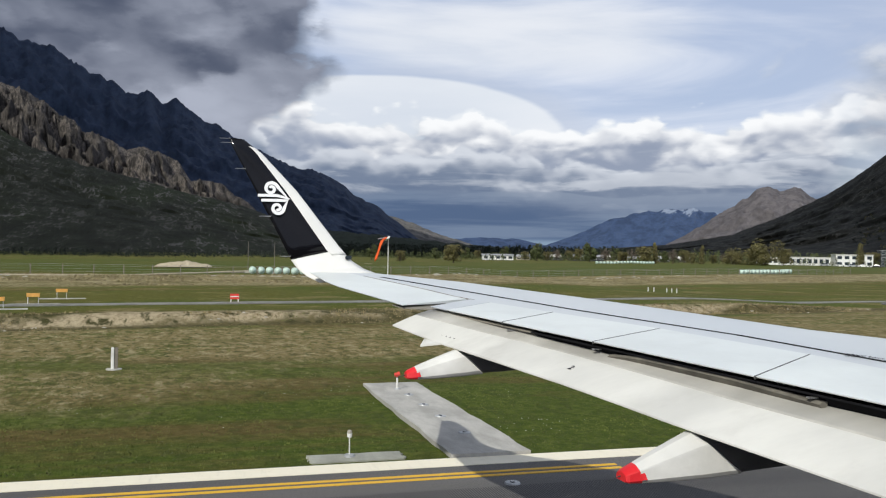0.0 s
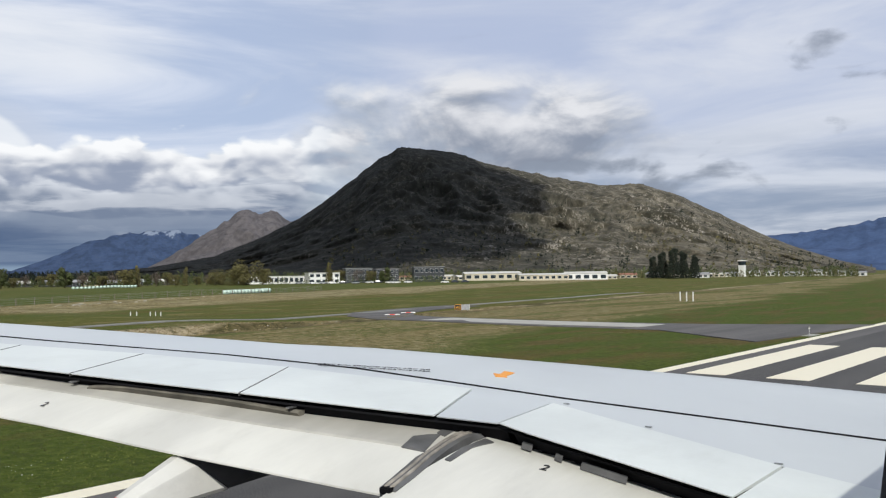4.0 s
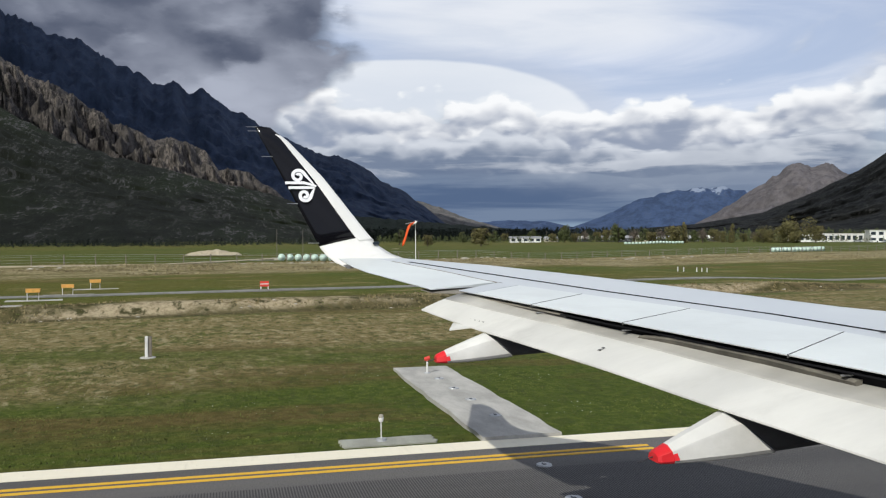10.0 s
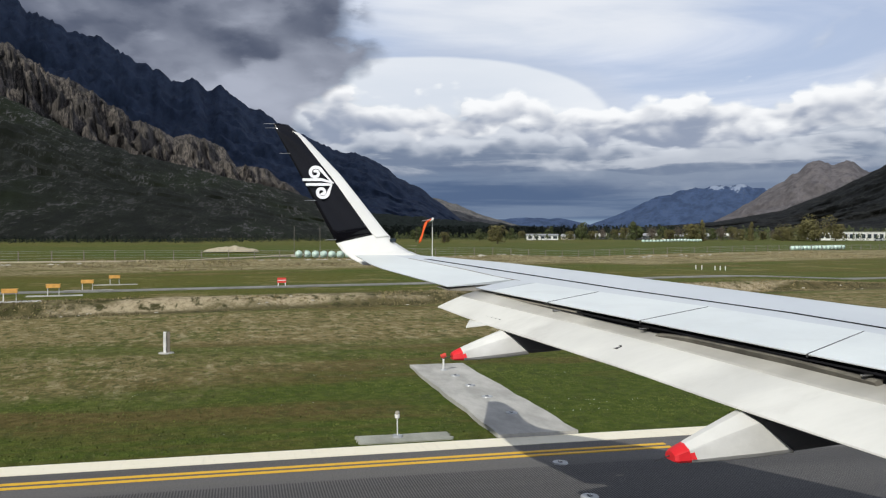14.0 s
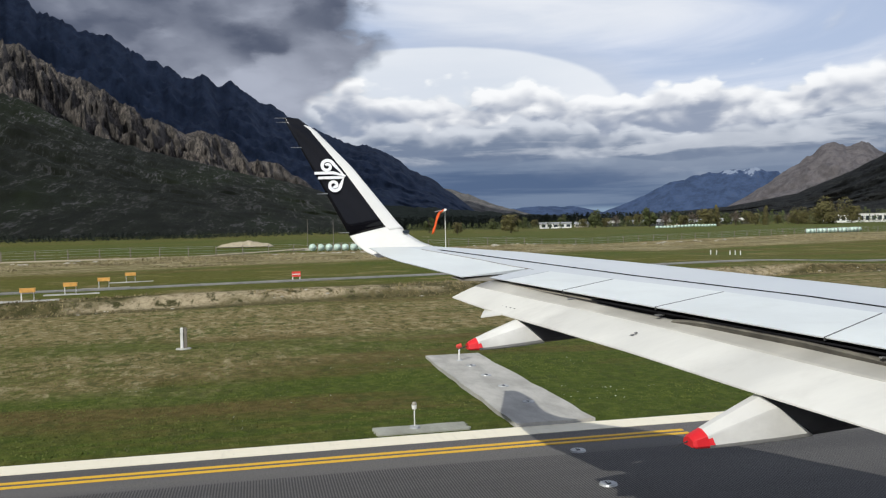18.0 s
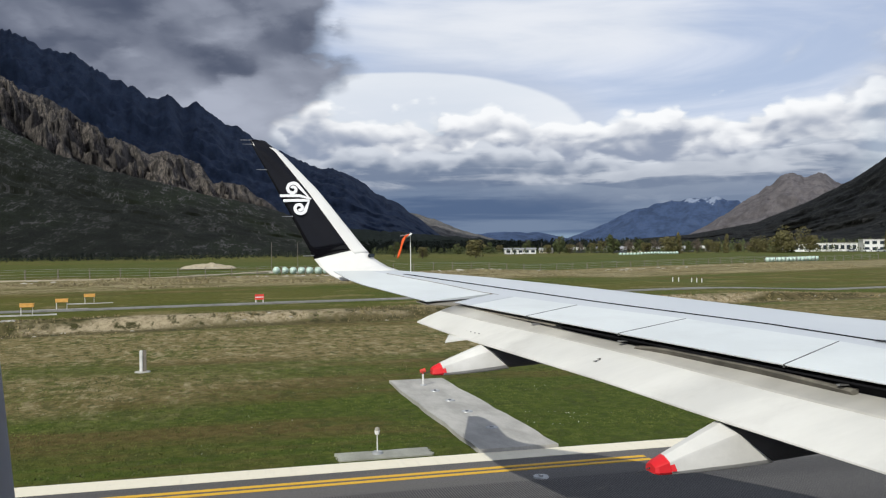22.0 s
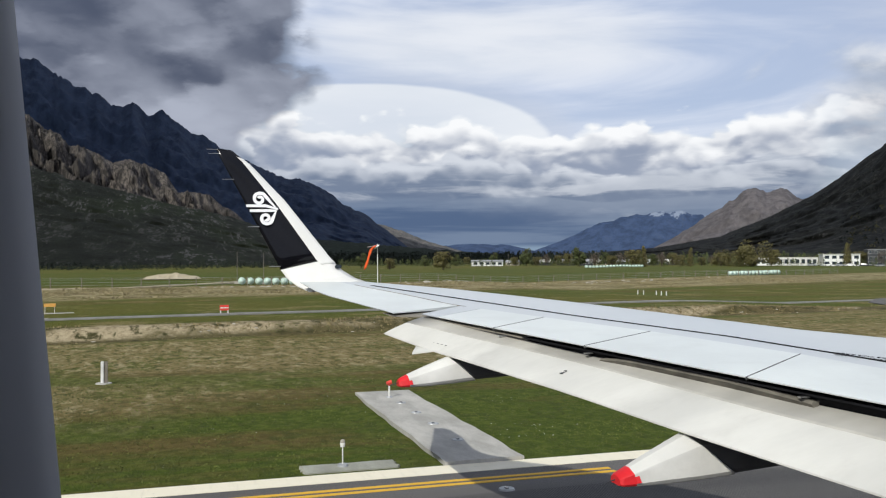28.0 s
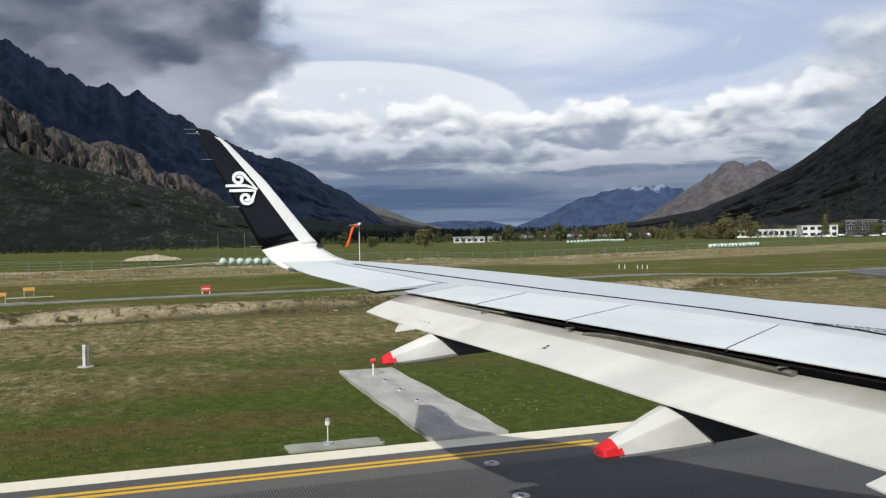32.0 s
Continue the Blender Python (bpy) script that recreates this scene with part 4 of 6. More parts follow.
def fairing(x, tip, top, low, nose, half):
    """A boxy flap track cover with a red tail; its white tail meets the front, coloured dark for shade, along a slanted
    joint.
    """
    ty, tz = tip

    def ring(y, w, hi, lo, slant=0.0):
        pts = []
        d = hi - lo
        q = min(0.05, 0.22 * d)
        side = [(0.25 * w, hi + 0.006), (0.84 * w, hi - 0.20 * d), (0.90 * w, hi - 0.26 * d), (w, lo + q), (w - 0.4 * q, lo + 0.35 * q), (w - 1.2 * q, lo)]
        for px, pz in side + [(-a, c) for a, c in side[::-1]]:
            pts.append(Vector((x + px, y + slant * (hi - pz) / max(d, 0.01), pz)))
        return pts

    run = top[0] - ty
    tail = []
    for u in (0.0, 0.04, 0.17, 0.45, 0.75, 1.0):
        hi = tz + 0.035 + (top[1] - tz - 0.035) * u ** 0.92
        lo = tz - 0.05 + (low[1] - tz + 0.03) * u - 0.02 * math.sin(math.pi * u)
        if u == 0.0:
            hi, lo = hi - 0.008, lo + 0.008
        tail.append((ty + run * u, half * (0.52 + 0.48 * u ** 0.6) * (0.92 if u == 0 else 1), hi, lo, (low[0] - top[0]) * u ** 1.5))
    body = part("flap_fairing", loft([ring(*s) for s in tail[2:]]), FAIRING_WHITE, wing, "white flap track fairing", smooth=True)
    red = part("fairing_tip", loft([ring(*s) for s in tail[:3]]), TIP_RED, body, "bright red fairing tip", smooth=True)
    # the red paint steps forward low on the side
    rows = []
    for y, w, hi, lo, s in (tail[2], tuple(a + (b - a) * 0.16 for a, b in zip(tail[2], tail[3]))):
        d = hi - lo
        hi2, lo2 = lo + 0.60 * d, lo + 0.25 * d
        for px, pz in ((w * 0.82 + 0.014, hi2), (w * 0.97 + 0.012, lo2)):
            rows.append(Vector((x + px, y + s * (hi - pz) / d + (0.012 if pz == hi2 and rows[2:] else 0), pz)))
    part("tip_panel", loft([[rows[0], rows[1], rows[3], rows[2]], [p - Vector((0.03, 0, 0)) for p in (rows[0], rows[1], rows[3], rows[2])]]), TIP_RED, red)
    y0, w0, h0, l0, s0 = tail[-1]
    fore = [ring(y0 + 0.012, w0 * 0.96, h0 - 0.015, l0 + 0.012, s0), ring(y0 + 0.55, w0 * 0.96, h0 + 0.02, nose[1] - 0.03, s0 * 0.6), ring(nose[0] + 0.9, half * 0.8, nose[1] + 0.30, nose[1] + 0.02), ring(nose[0] + 1.8, half * 0.3, nose[1] + 0.32, nose[1] + 0.18)]
    front = part("fairing_front", loft(fore), FAIRING_SHADED, body, "fixed fairing front, dark grey for the shade under the flap", smooth=True)
    for ob in (body, red, front):
        ob.data.set_sharp_from_angle(angle=radians(24))
    part("static_wick", tube((x - 0.01, ty + 0.02, tz), (x - 0.02, ty - 0.14, tz - 0.05), 0.006, 0.003, 6), INK_BLACK, body)


fairing(-9.9, (2.45, 3.14), (3.08, 3.42), (3.40, 3.157), (3.83, 3.2), 0.155)
fairing(-6.7, (3.61, 2.68), (4.29, 3.03), (4.74, 2.685), (5.24, 2.73), 0.185)

# winglet: blended curve, then a swept blade
W_LE = [(-15.0, 3.12, 4.22), (-15.22, 2.96, 4.29), (-15.40, 2.78, 4.42), (-15.52, 2.58, 4.62), (-15.95, 1.80, 5.70), (-16.22, 1.18, 6.40), (-16.30, 0.86, 6.66)]
W_TE = [(-15.0, 2.12, 4.05), (-15.25, 1.93, 4.15), (-15.48, 1.79, 4.28), (-15.62, 1.69, 4.43), (-15.95, 1.15, 5.53), (-16.25, 0.63, 6.55), (-16.32, 0.58, 6.68)]


def blade(ts, u0=0.0, u1=1.0, grow=0.0):
    """A run of the winglet between span fractions ts and chord fractions u0 (nose) to u1."""
    def at(tab, t):
        f = t * (len(tab) - 1)
        i = min(int(f), len(tab) - 2)
        return Vector(tab[i]).lerp(Vector(tab[i + 1]), f - i)
    rings = []
    for t in ts:
        a, b = at(W_LE, t), at(W_TE, t)
        e = 0.02
        up = (at(W_LE, min(t + e, 1)) - at(W_LE, max(t - e, 0))).normalized()
        nrm = up.cross((b - a)).normalized()
        if nrm.x < 0 and t > 0.35:
            nrm = -nrm
        if nrm.z < 0 and t <= 0.35:
            nrm = -nrm
        c = (a - b).length
        us = [u0 + (u1 - u0) * i / 7 for i in range(8)]
        def half(u):
            return (0.16 * c * (0.30 * math.sqrt(max(u, 0.0)) - 0.13 * u - 0.16 * u * u) / 0.2) * 0.55 + grow + 0.003
        rings.append([a.lerp(b, u) + nrm * half(u) for u in us] + [a.lerp(b, u) - nrm * half(u) for u in us[::-1]])
    return loft(rings)


root = part("winglet", blade(np.linspace(0, 0.5, 13)), EDGE_WHITE, airliner, "white curved winglet root", smooth=True)
part("winglet_blade", blade(np.linspace(0.5, 1.0, 15), 0.0, 1.0), GLOSS_BLACK, root, "gloss black winglet blade", smooth=True)
part("winglet_edge", blade(np.linspace(0.44, 0.90, 15), -0.02, 0.26, 0.003), EDGE_WHITE, root, "white winglet leading edge", smooth=True)


def blade_at(t, u):
    """Place on the inner face of the winglet blade."""
    f = t * (len(W_LE) - 1)
    i = min(int(f), len(W_LE) - 2)
    a = Vector(W_LE[i]).lerp(Vector(W_LE[i + 1]), f - i)
    b = Vector(W_TE[i]).lerp(Vector(W_TE[i + 1]), f - i)
    return a.lerp(b, u)


def face_x(z):
    """How far out the winglet's inner face stands at a height."""
    return lerp([(4.43, -15.56), (4.62, -15.56), (5.55, -15.92), (6.6, -16.27)], z) + 0.055


def band(points, widths):
    """A flat curl in the plane of the winglet, given as (y, z) and widths."""
    rings = []
    for i, ((y, z), w) in enumerate(zip(points, widths)):
        y0, z0 = points[max(i - 1, 0)]
        y1, z1 = points[min(i + 1, len(points) - 1)]
        d = Vector((y1 - y0, z1 - z0)).normalized() * (w / 2)
        a, c = (y - d.y, z + d.x), (y + d.y, z - d.x)
        rings.append([Vector((face_x(a[1]), *a)), Vector((face_x(c[1]), *c)), Vector((face_x(c[1]) - 0.03, *c)), Vector((face_x(a[1]) - 0.03, *a))])
    return loft(rings)


def curl(cy, cz, r, turns, start, sign, tail):
    pts, ws = [tail], [0.02]
    for i in range(26):
        k = i / 25
        a = start + sign * turns * 2 * math.pi * k
        q = r * (1 - 0.78 * k)
        pts.append((cy + q * math.cos(a), cz + q * math.sin(a)))
        ws.append(0.062 - 0.010 * k)
    return band(pts, ws)


OY, OZ = 1.40, 5.56
emblem = part("emblem_bar", band([(OY - 0.30, OZ + 0.045), (OY + 0.05, OZ + 0.05), (OY + 0.27, OZ - 0.01)], [0.05, 0.055, 0.03]), LOGO_WHITE, root, "white painted bar")
part("emblem_bar", band([(OY - 0.24, OZ - 0.045), (OY + 0.05, OZ - 0.04), (OY + 0.24, OZ - 0.04)], [0.05, 0.055, 0.04]), LOGO_WHITE, root, "white painted bar")
part("emblem_curl", curl(OY - 0.06, OZ + 0.175, 0.125, 1.35, 0.35, 1, (OY + 0.25, OZ - 0.01)), LOGO_WHITE, root, "white painted curl")
part("emblem_curl", curl(OY + 0.05, OZ - 0.185, 0.115, 1.35, -0.1, -1, (OY + 0.24, OZ - 0.03)), LOGO_WHITE, root, "white painted curl")
for t in (0.51, 0.62, 0.76, 0.88, 0.985):
    q = blade_at(t, 1.0)
    part("static_wick", tube(q + Vector((0.02, 0.03, 0)), q + Vector((0.0, -0.17, 0.0)), 0.007, 0.004, 6), BARE_METAL, root)
part("tip_light", box((-15.42, 2.64, 4.46), (-15.36, 2.76, 4.52), 0.012), GLASS_DARK, root, "dark glass wing tip light")


def lettering(name, text, size, m, mat, parent):
    """Flat letters from the built-in font, as a mesh."""
    cu = bpy.data.curves.new(name, "FONT")
    cu.body, cu.size, cu.align_x, cu.align_y = text, size, "CENTER", "CENTER"
    cu.extrude = 0.0015
    ob = bpy.data.objects.new(name, cu)
    scene.collection.objects.link(ob)
    bpy.context.view_layer.update()
    me = bpy.data.meshes.new_from_object(ob.evaluated_get(bpy.context.evaluated_depsgraph_get()))
    bpy.data.objects.remove(ob)
    me.materials.clear()
    me.materials.append(mat)
    out = new(name, me)
    out.parent = parent
    out.matrix_basis = m
    return out


def on_skin(x, y, turn, drop=0.0, tilt=0.0):
    return Matrix.Translation((x, y, skin(x) + 0.008 - drop)) @ Matrix.Rotation(math.atan(ROLL_UP), 4, "Y") @ Matrix.Rotation(radians(turn), 4, "Z") @ Matrix.Rotation(radians(tilt), 4, "X")


lettering("warning_text", "DO NOT WALK OUTSIDE THIS AREA", 0.080, on_skin(-7.10, 7.182, 40), INK_BLACK, wing)
lettering("warning_text", "DO NOT WALK OUTSIDE THIS AREA", 0.080, on_skin(-7.184, 7.282, 220), INK_BLACK, wing)


def patch(name, outline, mat, lift=0.006):
    part(name, slab([Vector((x, y, skin(x) + lift)) for x, y in outline], 0.01), mat, wing)


patch("arrow_mark", [(-5.96, 8.04), (-5.85, 8.12), (-5.91, 8.18), (-5.98, 8.46), (-6.12, 8.44), (-6.03, 8.22), (-6.11, 8.20)], INK_ORANGE)


def flap_up(x, y, te, drop, lead, crest):
    u = (y - lead) / (te - lead)
    return skin(x) - crest - (drop - crest) * max(u, 0) ** 1.5


def flap_mark(text, x, y, size, turn=20.0, inner=False):
    if inner:
        args = (4.62 + 0.02 * (x + 4.4), 0.47, lerp(TE, x) + 0.4, 0.14)
    else:
        args = (lerp(FLAP_TE, x), lerp(FLAP_DROP, x), lerp(TE, x) + 0.55 * min(1, 0.25 + (x + 11.08) / 3), 0.015 + 0.095 * min(1, (x + 11.08) / 4.5))
    z0, z1 = flap_up(x, y, *args), flap_up(x, y - 0.1, *args)
    m = Matrix.Translation((x, y, z0 + 0.006)) @ Matrix.Rotation(math.atan(ROLL_UP), 4, "Y") @ Matrix.Rotation(math.atan2(z0 - z1, 0.1), 4, "X") @ Matrix.Rotation(radians(turn), 4, "Z")
    lettering("flap_mark", text, size, m, INK_BLACK, flap_in if inner else flap_out)


part("flap_tab", slab([Vector((-10.55, 2.86, skin(-10.55) - 0.30)), Vector((-10.25, 2.72, skin(-10.25) - 0.345)), Vector((-10.15, 2.98, skin(-10.15) - 0.30)), Vector((-10.5, 3.1, skin(-10.5) - 0.24))], 0.02), FLAP_CREAM, flap_out)
for i in range(4):
    xx, yy = -10.32 + 0.07 * i, 3.02 + 0.032 * i
    part("flap_dash", box((xx - 0.015, yy - 0.006, skin(xx) - 0.262), (xx + 0.015, yy + 0.006, skin(xx) - 0.236)), INK_BLACK, flap_out)
flap_mark("2", -8.42, 3.92, 0.13)
flap_mark("2", -7.2, 5.08, 0.10)
flap_mark("2", -10.4, 3.5, 0.10)
flap_mark("2", -3.85, 5.85, 0.15, 5.0, True)
for x, y in ((-4.60, 7.40), (-3.58, 7.15), (-2.32, 6.84)):
    part("hold_down", box((x - 0.035, y - 0.012, skin(x) + 0.002), (x + 0.035, y + 0.012, skin(x) + 0.014), 0.004), BARE_METAL, wing)
for x in (-8.55, -6.35, -9.75):
    y = lerp(TE, x)
    part("hinge_bracket", box((x - 0.04, y - 0.005, skin(x) - 0.085), (x + 0.01, y + 0.10, skin(x) - 0.07), 0.005), BARE_METAL, wing)
# worn rubbing plates beside the flap joint
for inner_flap, outline in ((False, ((-5.14, 5.53), (-5.19, 5.74), (-5.10, 5.86), (-5.02, 5.93), (-4.93, 5.60))), (False, ((-5.07, 5.93), (-5.08, 6.03), (-4.98, 6.11), (-4.97, 5.92))),
                            (True, ((-4.66, 5.55), (-4.60, 5.55), (-4.62, 5.88), (-4.55, 6.10), (-4.66, 6.12), (-4.69, 5.82)))):
    vs = []
    for x, y in outline:
        args = (4.62 + 0.02 * (x + 4.4), 0.47, lerp(TE, x) + 0.4, 0.14) if inner_flap else (lerp(FLAP_TE, x), lerp(FLAP_DROP, x), lerp(TE, x) + 0.55, 0.11)
        vs.append(Vector((x, y, flap_up(x, y, *args) + 0.012)))
    part("rub_plate", slab(vs, 0.02), SEAL_GREY, wing)
# small plates that show in the inner cove
for x0, x1, drop in ((-4.26, -4.14, 0.12), (-3.88, -3.80, 0.13), (-3.60, -3.15, 0.13)):
    y0, y1 = lerp(TE, x0), lerp(TE, x1)
    part("cove_plate", slab([Vector((x0, y0 + 0.09, skin(x0) - drop + 0.02)), Vector((x1, y1 + 0.09, skin(x1) - drop + 0.02)), Vector((x1, y1 + 0.06, skin(x1) - drop - 0.03)), Vector((x0, y0 + 0.06, skin(x0) - drop - 0.03))], 0.008), SEAL_GREY, wing)

# hull and cabin window
HC, HZ, HR = 1.87, 4.2, 1.98
def hull_ring(y, r):
    out = []
    for i in range(72):
        a = 2 * math.pi * i / 72
        out.append(Vector((HC + r * math.cos(a), y, HZ + r * math.sin(a))))
    return out


def hull_run(y0, y1, gap):
    bm = bmesh.new()
    rows = [[bm.verts.new(p) for p in hull_ring(y, HR)] for y in (y0, y1)]
    for i in range(72):
        j = (i + 1) % 72
        zc = (rows[0][i].co.z + rows[0][j].co.z) / 2
        if gap and rows[0][i].co.x < 0.2 and abs(zc - 4.6) < 0.17:
            continue
        bm.faces.new((rows[0][i], rows[1][i], rows[1][j], rows[0][j]))
    return bm


hull = part("fuselage", loft([hull_ring(-14.0, 1.2), hull_ring(-9.0, HR), hull_ring(-0.03, HR)], ends=False), HULL_WHITE, airliner, "white fuselage", smooth=True)
part("fuselage_bay", hull_run(-0.03, 0.36, True), HULL_WHITE, hull, smooth=True)
part("fuselage_front", loft([hull_ring(0.36, HR), hull_ring(13.0, HR), hull_ring(16.0, 1.5), hull_ring(17.5, 0.4)], ends=False), HULL_WHITE, hull, smooth=True)


def window_panel():
    """Cabin side panel with a rounded window opening, close by the seat."""
    bm = bmesh.new()
    k = 48
    def rounded(cy, cz, w, h, r):
        pts = []
        for i in range(k):
            a = 2 * math.pi * (i + 0.5) / k
            dx, dz = math.cos(a), math.sin(a)
            e = 2.0 / r
            s = (abs(dx) ** e + abs(dz) ** e) ** (-1 / e)
            py, pz = cy + w * s * dx, cz + h * s * dz
            pts.append((py - (pz - 4.6) * 0.09, pz))
        return pts
    hole = rounded(0.1440, 4.585, 0.1590, 0.15, 0.42)
    lip = rounded(0.1440, 4.585, 0.1640, 0.155, 0.42)
    rim = rounded(0.1440, 4.585, 0.26, 0.34, 0.3)
    loops = []
    for x, pts in ((-0.046, hole), (-0.040, hole), (-0.034, lip), (-0.030, rim), (-0.05, rim)):
        loops.append([bm.verts.new((x, y, z)) for y, z in pts])
    for a, b in zip(loops, loops[1:]):
        for i in range(k):
            j = (i + 1) % k
            bm.faces.new((a[i], a[j], b[j], b[i]))
    bmesh.ops.recalc_face_normals(bm, faces=bm.faces)
    return part("window_panel", bm, CABIN_GREY, hull, "grey plastic cabin window surround", smooth=True)


window_panel()

# ---------------------------------------------------------------- airfield things


def on_ground(x, y, lift=0.0):
    return (x, y, ground_height(x, y) + lift)


def pad(name, x0, x1, y0, y1, label, mat, z=0.10):
    """A cast pad with ragged edges."""
    ring = []
    n = 14
    for i in range(n):
        ring.append((x0 + (x1 - x0) * i / n, y0 + random.uniform(-0.05, 0.05)))
    for i in range(4):
        ring.append((x1, y0 + (y1 - y0) * i / 4))
    for i in range(n):
        ring.append((x1 + (x0 - x1) * i / n, y1 + random.uniform(-0.05, 0.05)))
    for i in range(4):
        ring.append((x0 + random.uniform(-0.04, 0.04), y1 + (y0 - y1) * i / 4))
    ob = part(name, slab([Vector((x, y, z)) for x, y in ring], 0.4), mat)
    return tagged(ob, label, "pavement", kind="structure")


pad("pavement_strip", -28.8, -18.25, 5.6, 7.5, "pale concrete strip with sunken lights in the grass", CONCRETE, 0.09)


def inset_light(x, y, z):
    e = thing("inset_light", (x, y, z), "round steel light set flush in the pavement", "ground light", "inset lights")
    bm = bmesh.new()
    add_tube(bm, (0, 0, -0.02), (0, 0, 0.02), 0.17, 0.15, 18)
    part("rim", bm, STEEL, e)
    part("lens", box((-0.06, -0.04, 0.018), (0.06, 0.04, 0.035), 0.008), GLASS_DARK, e)


for x in (-26.2, -24.4, -22.6, -20.4):
    inset_light(x, 6.6, 0.09)
for x, y in ((-16.0, 6.2), (-13.8, 5.9), (-16.0, 9.6), (-12.0, 3.0)):
    inset_light(x, y, 0.01)

lamp = thing("approach_lamp", (-27.4, 6.5, 0.09), "red hooded approach lamp on a short white post", "lamp")
part("post", tube((0, 0, 0), (0, 0, 0.42), 0.035, 0.03), POST_WHITE, lamp)
part("foot", tube((0, 0, 0), (0, 0, 0.03), 0.12, 0.10, 12), STEEL, lamp)
bm = bmesh.new()
add_tube(bm, (0, -0.09, 0.46), (0, 0.08, 0.50), 0.055, 0.075, 12)
part("hood", bm, SIGNAL_RED, lamp)
part("bracket", box((-0.03, -0.03, 0.38), (0.03, 0.03, 0.45), 0.008), SIGNAL_RED, lamp)


def edge_light(x, y):
    e = thing("edge_light", (x, y, 0.05), "white runway edge light on a thin stem", "lamp", "runway edge lights")
    part("stem", tube((0, 0, -0.05), (0, 0, 0.40), 0.014, 0.014), POST_WHITE, e)
    part("base", tube((0, 0, -0.05), (0, 0, 0.02), 0.13, 0.11, 12), STEEL, e)
    part("head", tube((0, 0, 0.40), (0, 0, 0.49), 0.05, 0.062, 12), POST_WHITE, e)
    bm = bmesh.new()
    bmesh.ops.create_uvsphere(bm, u_segments=12, v_segments=6, radius=0.058)
    bmesh.ops.translate(bm, verts=bm.verts, vec=(0, 0, 0.51))
    part("lens", bm, STONE_PALE, e, "cloudy glass lens", smooth=True)
    pad("pavement_pad", x - 0.3, x + 0.42, y - 0.9, y + 1.2, "ragged grey concrete pad round an edge light", PAD_GREY, 0.02)


edge_light(-18.85, 3.4)
edge_light(-19.0, 63.0)
edge_light(-19.0, 123.0)

post = thing("marker_post", on_ground(-34.4, -2.9), "white angled marker post on a small concrete footing", "post")
part("upright", box((-0.07, -0.07, 0), (0.07, 0.07, 1.05), 0.015), POST_WHITE, post)
post.scale = (0.8, 0.8, 0.8)
part("backing_board", box((-0.06, 0.08, 0.05), (0.02, 0.24, 1.05), 0.01), WOOD_GREY, post)
part("footing", tube((0, 0.06, -0.1), (0, 0.06, 0.05), 0.42, 0.36, 14), CONCRETE, post)

# windsock
sock = thing("windsock", on_ground(-85, 19.0), "orange windsock hanging from a white mast", "windsock")
part("mast", tube((0, 0, 0), (0, 0, 5.6), 0.06, 0.035, 12), POST_WHITE, sock)
part("footing", tube((0, 0, -0.1), (0, 0, 0.35), 0.55, 0.4, 12), POST_WHITE, sock)
part("counterweight", tube((0, -0.25, 0.9), (0, 0.25, 0.9), 0.22, 0.22, 12), POST_WHITE, sock)
part("arm", tube((0, 0, 5.45), (0, -1.05, 5.25), 0.04), STEEL, sock)
rings = []
for i in range(10):
    k = i / 9
    c = Vector((0.1, -0.35 - 0.95 * k ** 0.7, 5.25 - 0.1 * k - 2.3 * max(0, k - 0.1)))
    r = 0.46 - 0.19 * k + 0.02 * math.sin(i * 2.1)
    flat = 0.62 + 0.15 * math.sin(i)
    rings.append([c + Vector((r * math.cos(a), r * flat * math.sin(a) * 0.8, r * 0.5 * math.sin(a))) for a in np.linspace(0, 2 * math.pi, 13)[:-1]])
part("sleeve", loft(rings), SIGNAL_ORANGE, sock, "limp orange fabric sleeve", smooth=True)
part("collar", loft([[p + Vector((0, 0.28, 0.06)) for p in rings[0]], [p + Vector((0, 0.01, 0.0)) for p in rings[0]]]), POST_WHITE, sock, "white fabric collar")

# red board beyond the bank
board = thing("marker_board", on_ground(-66.5, 3.0), "red and white marker board on two short legs", "sign")
part("panel", box((-0.04, -0.34, 0.27), (0.04, 0.34, 0.68), 0.015), SIGNAL_RED, board)
part("stripe", box((0.042, -0.31, 0.44), (0.048, 0.31, 0.51)), POST_WHITE, board)
for y in (-0.27, 0.27):
    part("leg", box((-0.04, y - 0.04, -0.1), (0.04, y + 0.04, 0.28), 0.01), POST_WHITE, board)


def papi(x, y):
    e = thing("slope_light", on_ground(x, y), "amber landing light box on thin white legs", "light box", "landing slope lights", 8)
    e.scale = (0.68, 0.68, 0.68)
    bm = box((-0.32, -0.62, 0.78), (0.32, 0.62, 1.12), 0.03)
    part("case", bm, BOX_AMBER, e)
    part("hood", box((-0.36, -0.66, 1.12), (0.3, 0.66, 1.15), 0.01), BOX_AMBER, e)
    for lx, ly in ((-0.25, -0.5), (0.25, -0.5), (0.0, 0.5)):
        part("leg", tube((lx, ly, -0.05), (lx, ly, 0.8), 0.03), POST_WHITE, e)
    part("slab", box((-0.9, -2.4, -0.25), (0.9, 2.6, 0.04), 0.02), CONCRETE, e, "weathered concrete slab")


for x, y in ((-55, -13.4), (-60, -12.0), (-66, -10.9), (-73, -10.0)):
    papi(x, y)

